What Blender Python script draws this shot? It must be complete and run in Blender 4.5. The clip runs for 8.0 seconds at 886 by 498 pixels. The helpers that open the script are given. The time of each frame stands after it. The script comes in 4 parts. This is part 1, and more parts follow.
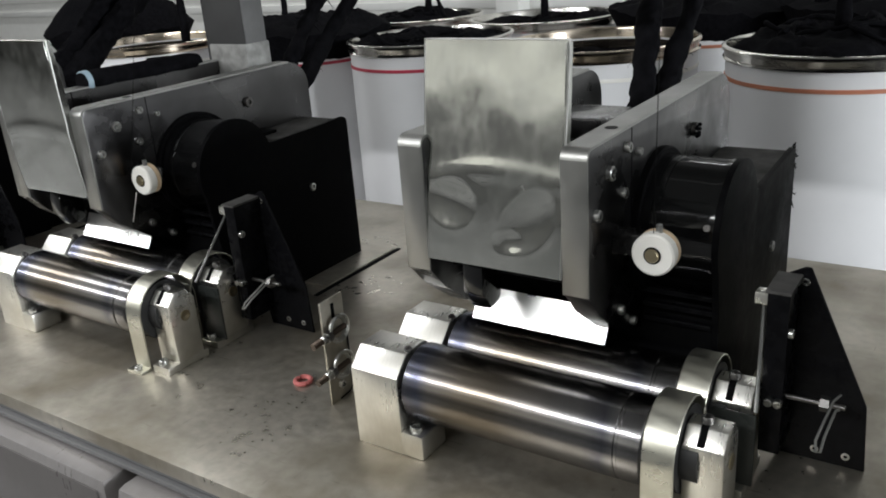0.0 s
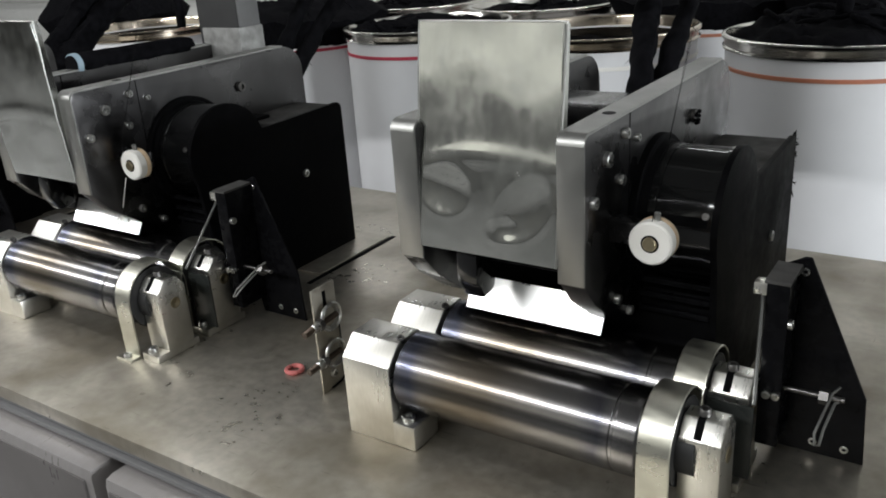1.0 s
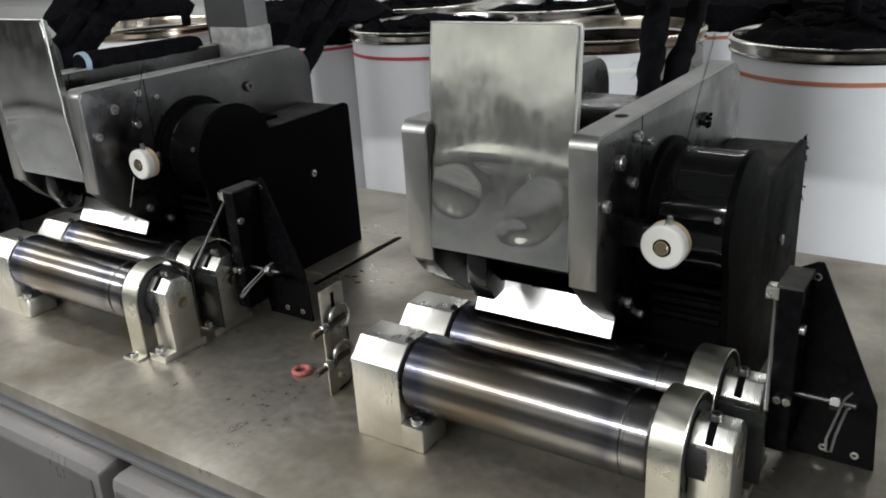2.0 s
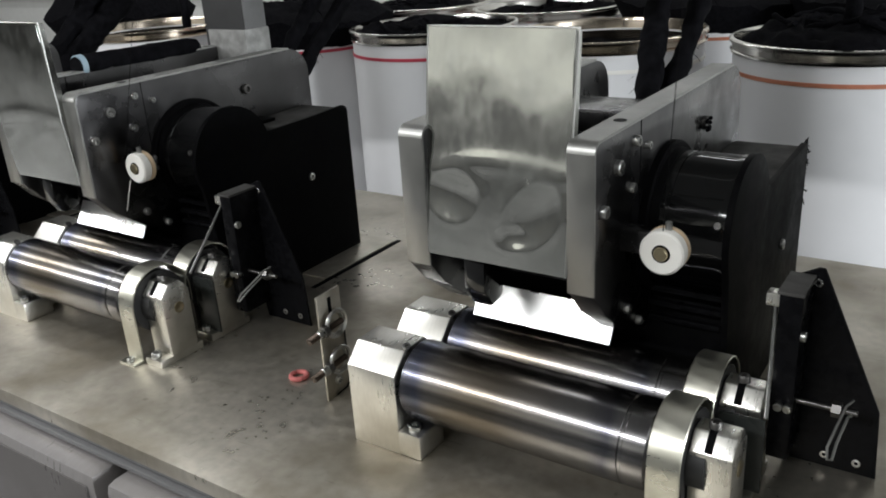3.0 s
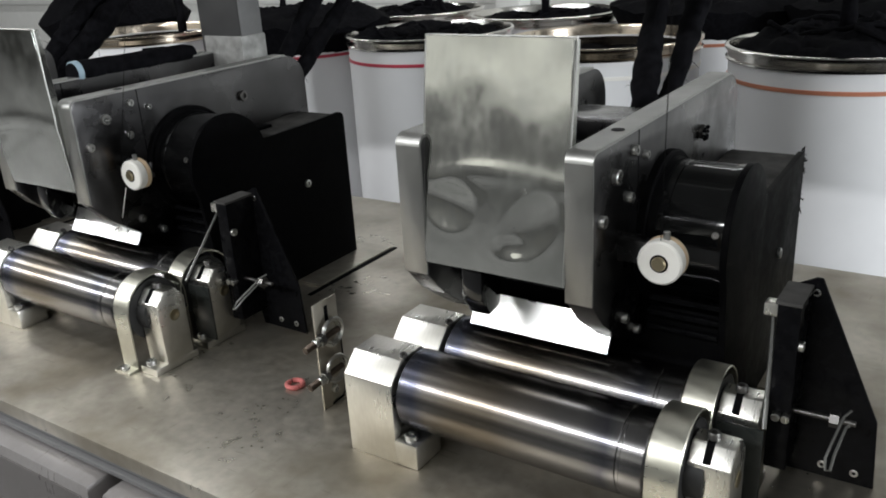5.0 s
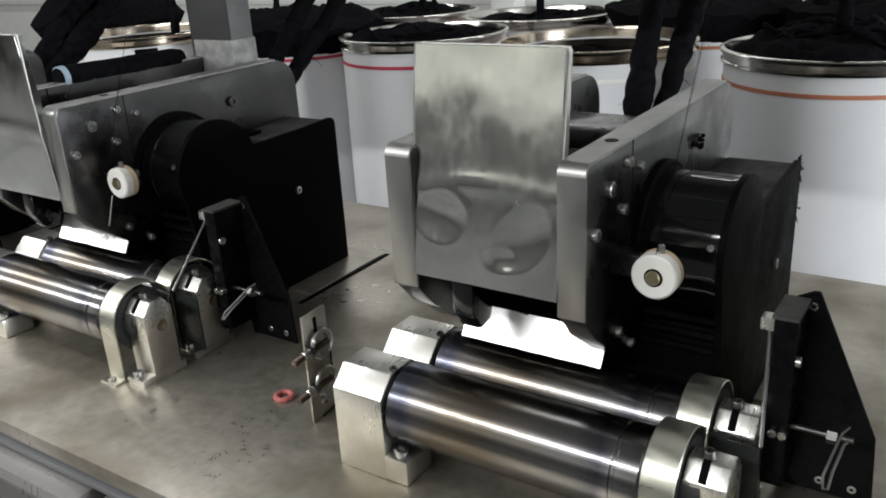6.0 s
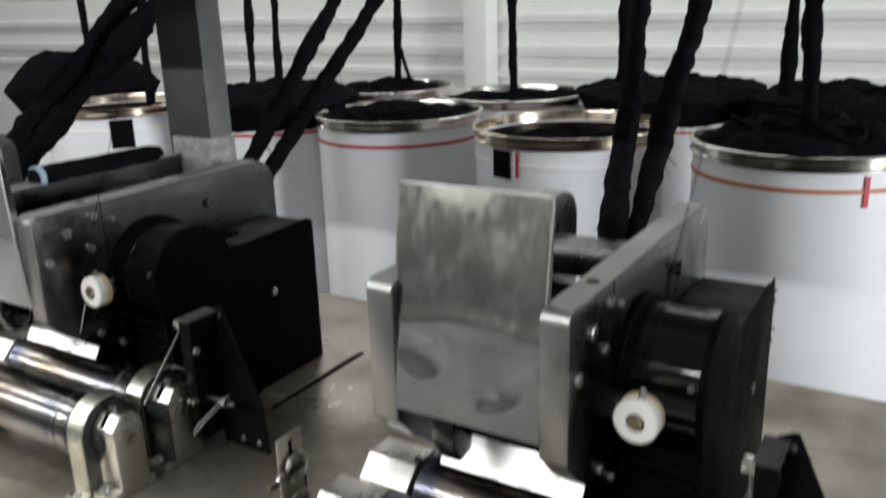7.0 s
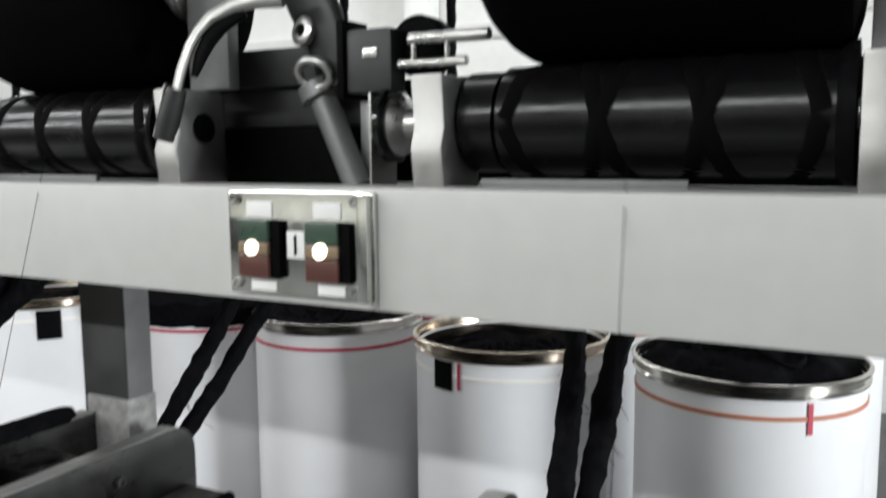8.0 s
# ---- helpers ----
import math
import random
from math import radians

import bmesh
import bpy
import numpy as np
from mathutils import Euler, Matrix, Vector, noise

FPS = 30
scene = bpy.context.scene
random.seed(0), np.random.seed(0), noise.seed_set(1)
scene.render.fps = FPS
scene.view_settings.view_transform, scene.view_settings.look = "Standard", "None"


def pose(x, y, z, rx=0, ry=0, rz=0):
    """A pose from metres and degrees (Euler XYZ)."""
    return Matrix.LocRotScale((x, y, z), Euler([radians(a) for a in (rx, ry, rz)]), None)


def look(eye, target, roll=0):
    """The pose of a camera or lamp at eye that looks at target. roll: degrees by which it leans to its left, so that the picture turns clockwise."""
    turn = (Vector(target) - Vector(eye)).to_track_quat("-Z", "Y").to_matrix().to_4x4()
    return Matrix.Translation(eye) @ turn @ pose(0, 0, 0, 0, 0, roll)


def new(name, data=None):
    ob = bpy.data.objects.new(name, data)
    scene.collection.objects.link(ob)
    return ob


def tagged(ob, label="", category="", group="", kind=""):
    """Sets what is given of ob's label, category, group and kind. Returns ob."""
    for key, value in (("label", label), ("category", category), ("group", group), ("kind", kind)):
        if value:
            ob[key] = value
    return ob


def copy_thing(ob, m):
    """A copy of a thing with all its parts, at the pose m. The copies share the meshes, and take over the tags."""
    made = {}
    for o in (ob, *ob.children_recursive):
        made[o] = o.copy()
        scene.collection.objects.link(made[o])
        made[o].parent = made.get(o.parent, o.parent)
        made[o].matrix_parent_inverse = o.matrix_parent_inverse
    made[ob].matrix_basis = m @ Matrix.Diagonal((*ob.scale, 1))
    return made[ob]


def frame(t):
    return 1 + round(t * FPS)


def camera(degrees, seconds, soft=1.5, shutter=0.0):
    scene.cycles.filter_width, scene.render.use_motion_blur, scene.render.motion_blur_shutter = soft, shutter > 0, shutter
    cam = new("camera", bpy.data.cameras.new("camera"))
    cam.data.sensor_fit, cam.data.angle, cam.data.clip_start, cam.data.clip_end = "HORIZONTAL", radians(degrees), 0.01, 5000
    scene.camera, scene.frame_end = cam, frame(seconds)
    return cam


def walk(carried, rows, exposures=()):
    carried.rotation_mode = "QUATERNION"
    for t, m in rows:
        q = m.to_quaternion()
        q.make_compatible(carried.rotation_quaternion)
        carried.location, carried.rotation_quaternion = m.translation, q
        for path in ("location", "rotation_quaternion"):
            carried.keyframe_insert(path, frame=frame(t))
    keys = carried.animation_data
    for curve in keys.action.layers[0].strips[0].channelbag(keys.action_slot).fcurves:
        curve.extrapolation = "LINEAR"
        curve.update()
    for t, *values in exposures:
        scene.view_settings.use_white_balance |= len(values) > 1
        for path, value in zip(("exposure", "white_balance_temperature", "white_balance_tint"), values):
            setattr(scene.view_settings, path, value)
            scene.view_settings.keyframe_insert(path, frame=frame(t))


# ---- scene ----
cam = camera(55.9, 8.0, soft=1.8, shutter=0.5)
PATH = [
    (0, (0.277, -0.763, 1.416), (-0.791, 0.775, 0.712), -4.4),
    (0.5, (0.273, -0.752, 1.409), (-0.789, 0.784, 0.693), -4.2),
    (1, (0.271, -0.747, 1.407), (-0.788, 0.786, 0.679), -4.0),
    (1.5, (0.264, -0.753, 1.408), (-0.795, 0.78, 0.68), -3.7),
    (3, (0.26, -0.738, 1.41), (-0.806, 0.791, 0.684), -3.7),
    (3.5, (0.262, -0.738, 1.413), (-0.802, 0.793, 0.69), -3.6),
    (4, (0.261, -0.736, 1.414), (-0.803, 0.795, 0.69), -3.6),
    (4.5, (0.258, -0.74, 1.412), (-0.803, 0.796, 0.694), -3.5),
    (6, (0.249, -0.714, 1.419), (-0.8, 0.83, 0.702), -3.4),
    (6.5, (0.241, -0.706, 1.427), (-0.795, 0.855, 0.727), -3.0),
    (7, (0.227, -0.696, 1.494), (-0.781, 0.929, 0.905), -1.9),
    (7.4, (0.208, -0.665, 1.578), (-0.769, 1.023, 1.136), -1.0),
    (7.5, (0.205, -0.657, 1.597), (-0.765, 1.045, 1.193), -0.8),
    (7.6, (0.199, -0.643, 1.618), (-0.762, 1.071, 1.247), -0.6),
    (7.8, (0.188, -0.613, 1.648), (-0.755, 1.124, 1.342), -0.4),
    (8, (0.184, -0.593, 1.673), (-0.738, 1.166, 1.436), -0.5),
]
walk(cam, [(t, look(eye, target, roll)) for t, eye, target, roll in PATH], [(0.0, -1.3), (6.0, -1.27), (7.0, -1.23), (7.5, -1.02), (8.0, -0.96)])

# ---- world, light, exposure ----
scene.view_settings.exposure = -1.1
world = bpy.data.worlds.new("world")
scene.world = world
world.use_nodes = True
world.node_tree.nodes["Background"].inputs[0].default_value = (0.9, 0.95, 1.0, 1)
world.node_tree.nodes["Background"].inputs[1].default_value = 0.03


def tube_light(x, y, z, sx, sy, watts):
    lamp = bpy.data.lights.new("unseen_ceiling_light", "AREA")
    lamp.shape, lamp.size, lamp.size_y, lamp.energy = "RECTANGLE", sx, sy, watts
    lamp.color = (0.97, 0.985, 1.0)
    ob = new("unseen_ceiling_light", lamp)
    ob.matrix_world = pose(x, y, z)
    return ob


# lamp rows out of view; the last is added to brighten the north wall
for lx, ly, length, watts in ((-4.4, -1.0, 4.6, 170), (-2.6, 0.6, 5.0, 40), (-5.0, -3.4, 10.4, 1320), (-5.2, 4.3, 11.0, 190)):
    tube_light(lx, ly, 3.35, length, 0.16, watts)

# daylight in the opening of the east window
day = bpy.data.lights.new("window_daylight", "AREA")
day.shape, day.size, day.size_y, day.energy, day.color = "RECTANGLE", 2.0, 1.7, 1600, (0.93, 0.97, 1.0)
new("window_daylight", day).matrix_world = pose(8.05, 0.1, 1.95, 0, 90, 0) @ pose(0, 0, 0, 0, 0, 90)


# ---- materials ----
def material(name, color, rough=0.5, metal=0.0, grain=0.0, scale=40.0, stretch=(1, 1, 1), bump=0.0, dirt=0.0,
             dirt_color=(0.05, 0.045, 0.04), rough_var=0.1, dirt_scale=6.0, sheen=0.0, coat=0.0, spec=0.5, wave=0.0, specks=0.0):
    """A principled material with grain at a fine scale, stains at a large one, and fine relief."""
    m = bpy.data.materials.new(name)
    m.use_nodes = True
    nt = m.node_tree
    b = nt.nodes["Principled BSDF"]
    b.inputs["Metallic"].default_value = metal
    b.inputs["Specular IOR Level"].default_value = spec
    b.inputs["Coat Weight"].default_value = coat
    b.inputs["Sheen Weight"].default_value = sheen
    co = nt.nodes.new("ShaderNodeTexCoord")
    mp = nt.nodes.new("ShaderNodeMapping")
    mp.inputs["Scale"].default_value = stretch
    nt.links.new(co.outputs["Object"], mp.inputs["Vector"])
    fine = nt.nodes.new("ShaderNodeTexNoise")
    fine.inputs["Scale"].default_value, fine.inputs["Detail"].default_value = scale, 6
    nt.links.new(mp.outputs["Vector"], fine.inputs["Vector"])
    broad = nt.nodes.new("ShaderNodeTexNoise")
    broad.inputs["Scale"].default_value, broad.inputs["Detail"].default_value = dirt_scale, 5
    nt.links.new(co.outputs["Object"], broad.inputs["Vector"])

    def ramp(src, lo, hi, p0, p1):
        r = nt.nodes.new("ShaderNodeMapRange")
        r.inputs[1].default_value, r.inputs[2].default_value = p0, p1
        r.inputs[3].default_value, r.inputs[4].default_value = lo, hi
        nt.links.new(src, r.inputs[0])
        return r.outputs[0]

    hsv = nt.nodes.new("ShaderNodeHueSaturation")
    hsv.inputs["Color"].default_value = (*color, 1)
    nt.links.new(ramp(fine.outputs["Fac"], 1 - grain, 1 + grain, 0.3, 0.7), hsv.inputs["Value"])
    mix = nt.nodes.new("ShaderNodeMix")
    mix.data_type = "RGBA"
    nt.links.new(ramp(broad.outputs["Fac"], 0, dirt, 0.42, 0.72), mix.inputs[0])
    nt.links.new(hsv.outputs[0], mix.inputs[6])
    mix.inputs[7].default_value = (*dirt_color, 1)
    colour = mix.outputs[2]
    if specks:
        # small dark spots and fine scratches
        for sc, st, lo, hi in ((55, (1, 1, 1), 0.73, 0.78), (20, (1, 16, 1), 0.70, 0.78), (20, (14, 1.5, 1), 0.71, 0.79)):
            sm = nt.nodes.new("ShaderNodeMapping")
            sm.inputs["Scale"].default_value = st
            sm.inputs["Rotation"].default_value = (0, 0, 0.35 * st[0])
            nt.links.new(co.outputs["Object"], sm.inputs["Vector"])
            sn = nt.nodes.new("ShaderNodeTexNoise")
            sn.inputs["Scale"].default_value, sn.inputs["Detail"].default_value = sc, 2
            nt.links.new(sm.outputs["Vector"], sn.inputs["Vector"])
            sx = nt.nodes.new("ShaderNodeMix")
            sx.data_type = "RGBA"
            nt.links.new(ramp(sn.outputs["Fac"], 0, specks, lo, hi), sx.inputs[0])
            nt.links.new(colour, sx.inputs[6])
            sx.inputs[7].default_value = (0.06, 0.055, 0.045, 1)
            colour = sx.outputs[2]
    nt.links.new(colour, b.inputs["Base Color"])
    add = nt.nodes.new("ShaderNodeMath")
    nt.links.new(ramp(fine.outputs["Fac"], rough - rough_var / 2, rough + rough_var / 2, 0.3, 0.7), add.inputs[0])
    nt.links.new(ramp(broad.outputs["Fac"], -rough_var / 2, rough_var, 0.35, 0.7), add.inputs[1])
    add.use_clamp = True
    nt.links.new(add.outputs[0], b.inputs["Roughness"])
    if wave:
        dent = nt.nodes.new("ShaderNodeTexNoise")
        dent.inputs["Scale"].default_value, dent.inputs["Detail"].default_value = 13, 1.5
        nt.links.new(co.outputs["Object"], dent.inputs["Vector"])
        wp = nt.nodes.new("ShaderNodeBump")
        wp.inputs["Strength"].default_value, wp.inputs["Distance"].default_value = wave, 0.006
        nt.links.new(dent.outputs["Fac"], wp.inputs["Height"])
        nt.links.new(wp.outputs[0], b.inputs["Normal"])
    if bump:
        bp = nt.nodes.new("ShaderNodeBump")
        bp.inputs["Strength"].default_value, bp.inputs["Distance"].default_value = bump, 0.001
        nt.links.new(fine.outputs["Fac"], bp.inputs["Height"])
        nt.links.new(bp.outputs[0], b.inputs["Normal"])
    return m


def glow(name, color, strength):
    m = bpy.data.materials.new(name)
    m.use_nodes = True
    b = m.node_tree.nodes["Principled BSDF"]
    b.inputs["Base Color"].default_value = (*color, 1)
    b.inputs["Emission Color"].default_value = (*color, 1)
    b.inputs["Emission Strength"].default_value = strength
    return m


ROLL = material("turned_steel", (0.20, 0.195, 0.195), 0.21, 1.0, 0.12, 30, (260, 1, 1), 0.0, 0.35, (0.125, 0.095, 0.058), 0.05, 9)


def heat_tint(m):
    """Blue and straw annealing colours in rings along a turned roller."""
    nt = m.node_tree
    b = nt.nodes["Principled BSDF"]
    old = b.inputs["Base Color"].links[0].from_socket
    co, sep, add = nt.nodes.new("ShaderNodeTexCoord"), nt.nodes.new("ShaderNodeSeparateXYZ"), nt.nodes.new("ShaderNodeMath")
    wob = nt.nodes.new("ShaderNodeTexNoise")
    wob.inputs["Scale"].default_value = 14
    nt.links.new(co.outputs["Object"], sep.inputs[0])
    nt.links.new(co.outputs["Object"], wob.inputs["Vector"])
    add.operation = "MULTIPLY_ADD"
    add.inputs[1].default_value = 0.035
    nt.links.new(wob.outputs["Fac"], add.inputs[0])
    nt.links.new(sep.outputs["X"], add.inputs[2])
    rng = nt.nodes.new("ShaderNodeMapRange")
    rng.inputs[1].default_value, rng.inputs[2].default_value = -0.245, 0.048
    nt.links.new(add.outputs[0], rng.inputs[0])
    cr = nt.nodes.new("ShaderNodeValToRGB")
    stops = ((0.0, (0.62, 0.66, 0.80)), (0.07, (0.50, 0.56, 0.80)), (0.14, (1.0, 0.98, 0.96)), (0.26, (0.95, 0.87, 0.74)), (0.42, (0.88, 0.79, 0.66)), (0.56, (1.0, 0.97, 0.93)), (0.76, (1.0, 1.0, 1.0)), (0.84, (0.60, 0.62, 0.72)), (0.89, (1.25, 1.25, 1.25)), (1.0, (0.8, 0.8, 0.82)))
    while len(cr.color_ramp.elements) < len(stops):
        cr.color_ramp.elements.new(0.5)
    for e, (p, c) in zip(cr.color_ramp.elements, stops):
        e.position, e.color = p, (*c, 1)
    nt.links.new(rng.outputs[0], cr.inputs[0])
    mul = nt.nodes.new("ShaderNodeMix")
    mul.data_type, mul.blend_type = "RGBA", "MULTIPLY"
    mul.inputs[0].default_value = 1.0
    nt.links.new(old, mul.inputs[6])
    nt.links.new(cr.outputs[0], mul.inputs[7])
    nt.links.new(mul.outputs[2], b.inputs["Base Color"])


heat_tint(ROLL)
ALU = material("milled_aluminium", (0.80, 0.785, 0.735), 0.30, 1.0, 0.04, 60, (6, 1, 1), 0.0, 0.45, (0.42, 0.39, 0.32), 0.06, 16)
CAST = material("cast_aluminium", (0.34, 0.337, 0.325), 0.42, 1.0, 0.05, 60, (1, 1, 1), 0.0, 0.3, (0.3, 0.3, 0.29), 0.1, 14)
BAND = material("zinc_plated_band", (0.66, 0.65, 0.57), 0.32, 1.0, 0.05, 40, (1, 3, 3), 0.0, 0.35, (0.42, 0.4, 0.31), 0.12, 20)
SHEET = material("polished_sheet_steel", (0.60, 0.605, 0.575), 0.11, 1.0, 0.06, 45, (2, 1, 1), 0.0, 0.5, (0.38, 0.39, 0.37), 0.12, 16, wave=0.03)
PLATE = material("ground_steel_plate", (0.105, 0.103, 0.105), 0.27, 1.0, 0.06, 30, (1, 1, 1), 0.0, 0.4, (0.05, 0.05, 0.05), 0.14, 9)
EDGE = material("machined_steel_edge", (0.36, 0.36, 0.345), 0.4, 1.0, 0.04, 40, (1, 1, 1), 0.0, 0.3, (0.3, 0.3, 0.28), 0.12, 12)
BLACK = material("black_gloss_paint", (0.005, 0.0052, 0.0055), 0.09, 0.0, 0.3, 60, (1, 1, 1), 0.02, 0.15, (0.006, 0.006, 0.006), 0.06, 8, spec=0.4)
MATT = material("black_matt_paint", (0.0045, 0.0045, 0.005), 0.42, 0.0, 0.3, 90, (1, 1, 1), 0.05, 0.2, (0.004, 0.004, 0.004), 0.1, 10, spec=0.015)
JAPAN = material("black_bracket_paint", (0.006, 0.006, 0.007), 0.30, 0.0, 0.3, 90, (1, 1, 1), 0.03, 0.2, (0.005, 0.005, 0.005), 0.1, 12, spec=0.06)
BLOCKSHADE = material("end_block_shade", (0.030, 0.033, 0.031), 0.30, 0.0, 0.15, 40, (1, 1, 1), 0.0, 0.3, (0.05, 0.05, 0.046), 0.1, 20, spec=0.3)
RUBBER = material("black_rubber", (0.012, 0.012, 0.012), 0.55, 0.0, 0.2, 80, (1, 1, 1), 0.05)
TABLE = material("worn_steel_table", (0.46, 0.43, 0.37), 0.38, 0.80, 0.12, 35, (2, 2, 1), 0.0, 0.9, (0.13, 0.105, 0.066), 0.14, 5.0, spec=0.3, specks=0.32)
TRAY = material("bright_tray_metal", (0.94, 0.94, 0.92), 0.30, 1.0, 0.03, 40, (1, 1, 1), 0.0, 0.08, (0.6, 0.6, 0.58), 0.1, 30)
GREY = material("grey_painted_steel", (0.36, 0.36, 0.36), 0.4, 0.3, 0.05, 60, (3, 1, 1), 0.03, 0.25, (0.25, 0.25, 0.25), 0.1, 5)
SHADEDDOOR = material("shaded_door_paint", (0.125, 0.116, 0.112), 0.36, 0.3, 0.06, 60, (3, 1, 1), 0.03, 0.35, (0.09, 0.084, 0.08), 0.12, 7)
LITPOST = material("post_lit_side_grey", (0.13, 0.13, 0.131), 0.45, 0.2, 0.08, 40, (1, 1, 1), 0.02, 0.4, (0.06, 0.06, 0.06), 0.1, 8)
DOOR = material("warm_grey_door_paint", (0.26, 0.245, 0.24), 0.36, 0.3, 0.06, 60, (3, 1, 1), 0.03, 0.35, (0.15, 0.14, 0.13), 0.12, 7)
DARKGREY = material("dark_grey_paint", (0.17, 0.17, 0.172), 0.42, 0.3, 0.05, 60, (3, 1, 1), 0.03, 0.3, (0.11, 0.11, 0.11), 0.1, 5)
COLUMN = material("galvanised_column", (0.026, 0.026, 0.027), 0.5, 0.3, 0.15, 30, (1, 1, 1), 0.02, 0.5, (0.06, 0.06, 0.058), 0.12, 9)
NYLON = material("white_nylon", (0.90, 0.885, 0.84), 0.4, 0.0, 0.03, 60, (1, 1, 1), 0.02, 0.1, (0.6, 0.5, 0.35), 0.1, 30)
TANNYLON = material("yellowed_nylon", (0.66, 0.5, 0.33), 0.45, 0.0, 0.05, 60, (1, 1, 1), 0.02)
BRASS = material("dull_brass", (0.42, 0.36, 0.24), 0.35, 1.0, 0.1, 80)
BOLT = material("bright_bolt_steel", (0.50, 0.50, 0.485), 0.3, 1.0, 0.1, 80, (1, 1, 1), 0.05)
DARKBOLT = material("dark_bolt_steel", (0.16, 0.155, 0.15), 0.4, 1.0, 0.1, 80, (1, 1, 1), 0.05)
CANWALL = material("white_can_plastic", (0.80, 0.80, 0.81), 0.38, 0.0, 0.02, 8, (1, 1, 1), 0.0, 0.12, (0.62, 0.62, 0.62), 0.1, 3)
RIM = material("steel_can_rim", (0.66, 0.64, 0.60), 0.16, 1.0, 0.05, 20, (1, 1, 10), 0.0, 0.2, (0.4, 0.37, 0.33), 0.08, 6)
RIMGOLD = material("warm_steel_can_rim", (0.62, 0.54, 0.44), 0.16, 1.0, 0.05, 20, (1, 1, 10), 0.0, 0.2, (0.4, 0.33, 0.26), 0.08, 6)
FIBRE = material("black_fibre", (0.005, 0.005, 0.006), 0.9, 0.0, 0.5, 60, (1, 1, 1), 0.7, 0.0, rough_var=0.05, spec=0.03)
PACK = material("dense_black_winding", (0.0012, 0.0012, 0.0014), 0.8, 0.0, 0.5, 90, (8, 1, 1), 0.4, spec=0.02)
RED = material("red_band", (0.50, 0.045, 0.08), 0.5, 0.0, 0.1, 30)
ORANGE = material("orange_band", (0.50, 0.19, 0.11), 0.5, 0.0, 0.1, 30)
PINK = material("red_fibre_washer", (0.5, 0.14, 0.13), 0.6, 0.0, 0.1, 90, (1, 1, 1), 0.1)
BEAM = material("cream_painted_beam", (0.53, 0.53, 0.51), 0.42, 0.0, 0.025, 30, (1, 1, 1), 0.02, 0.12, (0.33, 0.33, 0.32), 0.1, 3)
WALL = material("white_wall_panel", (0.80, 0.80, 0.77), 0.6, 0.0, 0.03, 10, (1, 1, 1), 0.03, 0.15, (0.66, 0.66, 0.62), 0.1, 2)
CEIL = material("dimmed_ceiling", (0.36, 0.36, 0.355), 0.7, 0.0, 0.03, 8, (1, 1, 1), 0.03, 0.15, (0.65, 0.65, 0.62), 0.1, 1)
SLEEVE = material("stained_grey_sleeve", (0.30, 0.30, 0.29), 0.5, 0.2, 0.15, 60, (1, 1, 1), 0.03, 0.9, (0.11, 0.11, 0.105), 0.1, 28)
DUSTY = material("dusty_black_paint", (0.10, 0.097, 0.094), 0.7, 0.0, 0.25, 50, (1, 1, 1), 0.1, 0.6, (0.008, 0.008, 0.008), 0.1, 16, spec=0.1)
DRUM = material("black_phenolic_drum", (0.004, 0.004, 0.0045), 0.22, 0.0, 0.2, 60, (1, 1, 1), 0.0, 0.2, (0.008, 0.008, 0.008), 0.06, 20, spec=0.26)
GROOVE = material("groove_black", (0.002, 0.002, 0.002), 0.8, spec=0.05)
PAPER = material("white_paper", (0.85, 0.85, 0.83), 0.6, 0.0, 0.02, 60)
GREENL = material("green_lens", (0.035, 0.065, 0.045), 0.3)
REDL = material("red_lens", (0.085, 0.030, 0.022), 0.3)
AMBERL = material("amber_lens", (0.22, 0.16, 0.10), 0.3)
LIT = glow("lit_lamp", (1.0, 0.93, 0.75), 6.0)
BLUETAPE = material("pale_blue_tape", (0.30, 0.40, 0.47), 0.5)
YARN = material("dark_yarn", (0.004, 0.004, 0.004), 0.9, spec=0.05)
RUST = material("browned_stud_steel", (0.07, 0.052, 0.04), 0.45, 0.8, 0.2, 120, (1, 1, 1), 0.1)
DARKBAND = material("dark_reflected_band", (0.075, 0.075, 0.072), 0.5, 0.0, 0.1, 12, (1, 1, 1), 0.02, 0.4, (0.11, 0.105, 0.09), 0.1, 1.2)
GREYTRIM = material("light_grey_rib", (0.68, 0.68, 0.66), 0.6, 0.0, 0.03, 10)
DIMWALL = material("dimmed_unseen_wall", (0.26, 0.26, 0.255), 0.6, 0.0, 0.05, 10, (1, 1, 1), 0.03, 0.2, (0.18, 0.18, 0.18), 0.1, 2)
FRONTWALL = material("pale_grey_wall_paint", (0.66, 0.65, 0.58), 0.6, 0.0, 0.05, 10, (1, 1, 1), 0.03, 0.5, (0.3, 0.3, 0.29), 0.1, 0.8)
FLOOR = material("grey_epoxy_floor", (0.085, 0.085, 0.083), 0.35, 0.0, 0.08, 20, (1, 1, 1), 0.02, 0.3, (0.14, 0.14, 0.14), 0.15, 2)


# ---- building helpers ----
def part(name, bm, mat, parent=None, label="", smooth=40):
    me = bpy.data.meshes.new(name)
    bmesh.ops.recalc_face_normals(bm, faces=bm.faces)
    if smooth:
        for f in bm.faces:
            f.smooth = True
        for e in bm.edges:
            e.smooth = len(e.link_faces) == 2 and e.calc_face_angle(0) < radians(smooth)
    bm.to_mesh(me)
    bm.free()
    me.materials.append(mat)
    ob = new(name, me)
    if parent:
        ob.parent = parent
    if label:
        tagged(ob, label)
    return ob


def thing(name, label, category, at=(0, 0, 0), group="", kind=""):
    ob = new(name)
    ob.empty_display_size = 0.02
    ob.location = at
    return tagged(ob, label, category, group, kind)


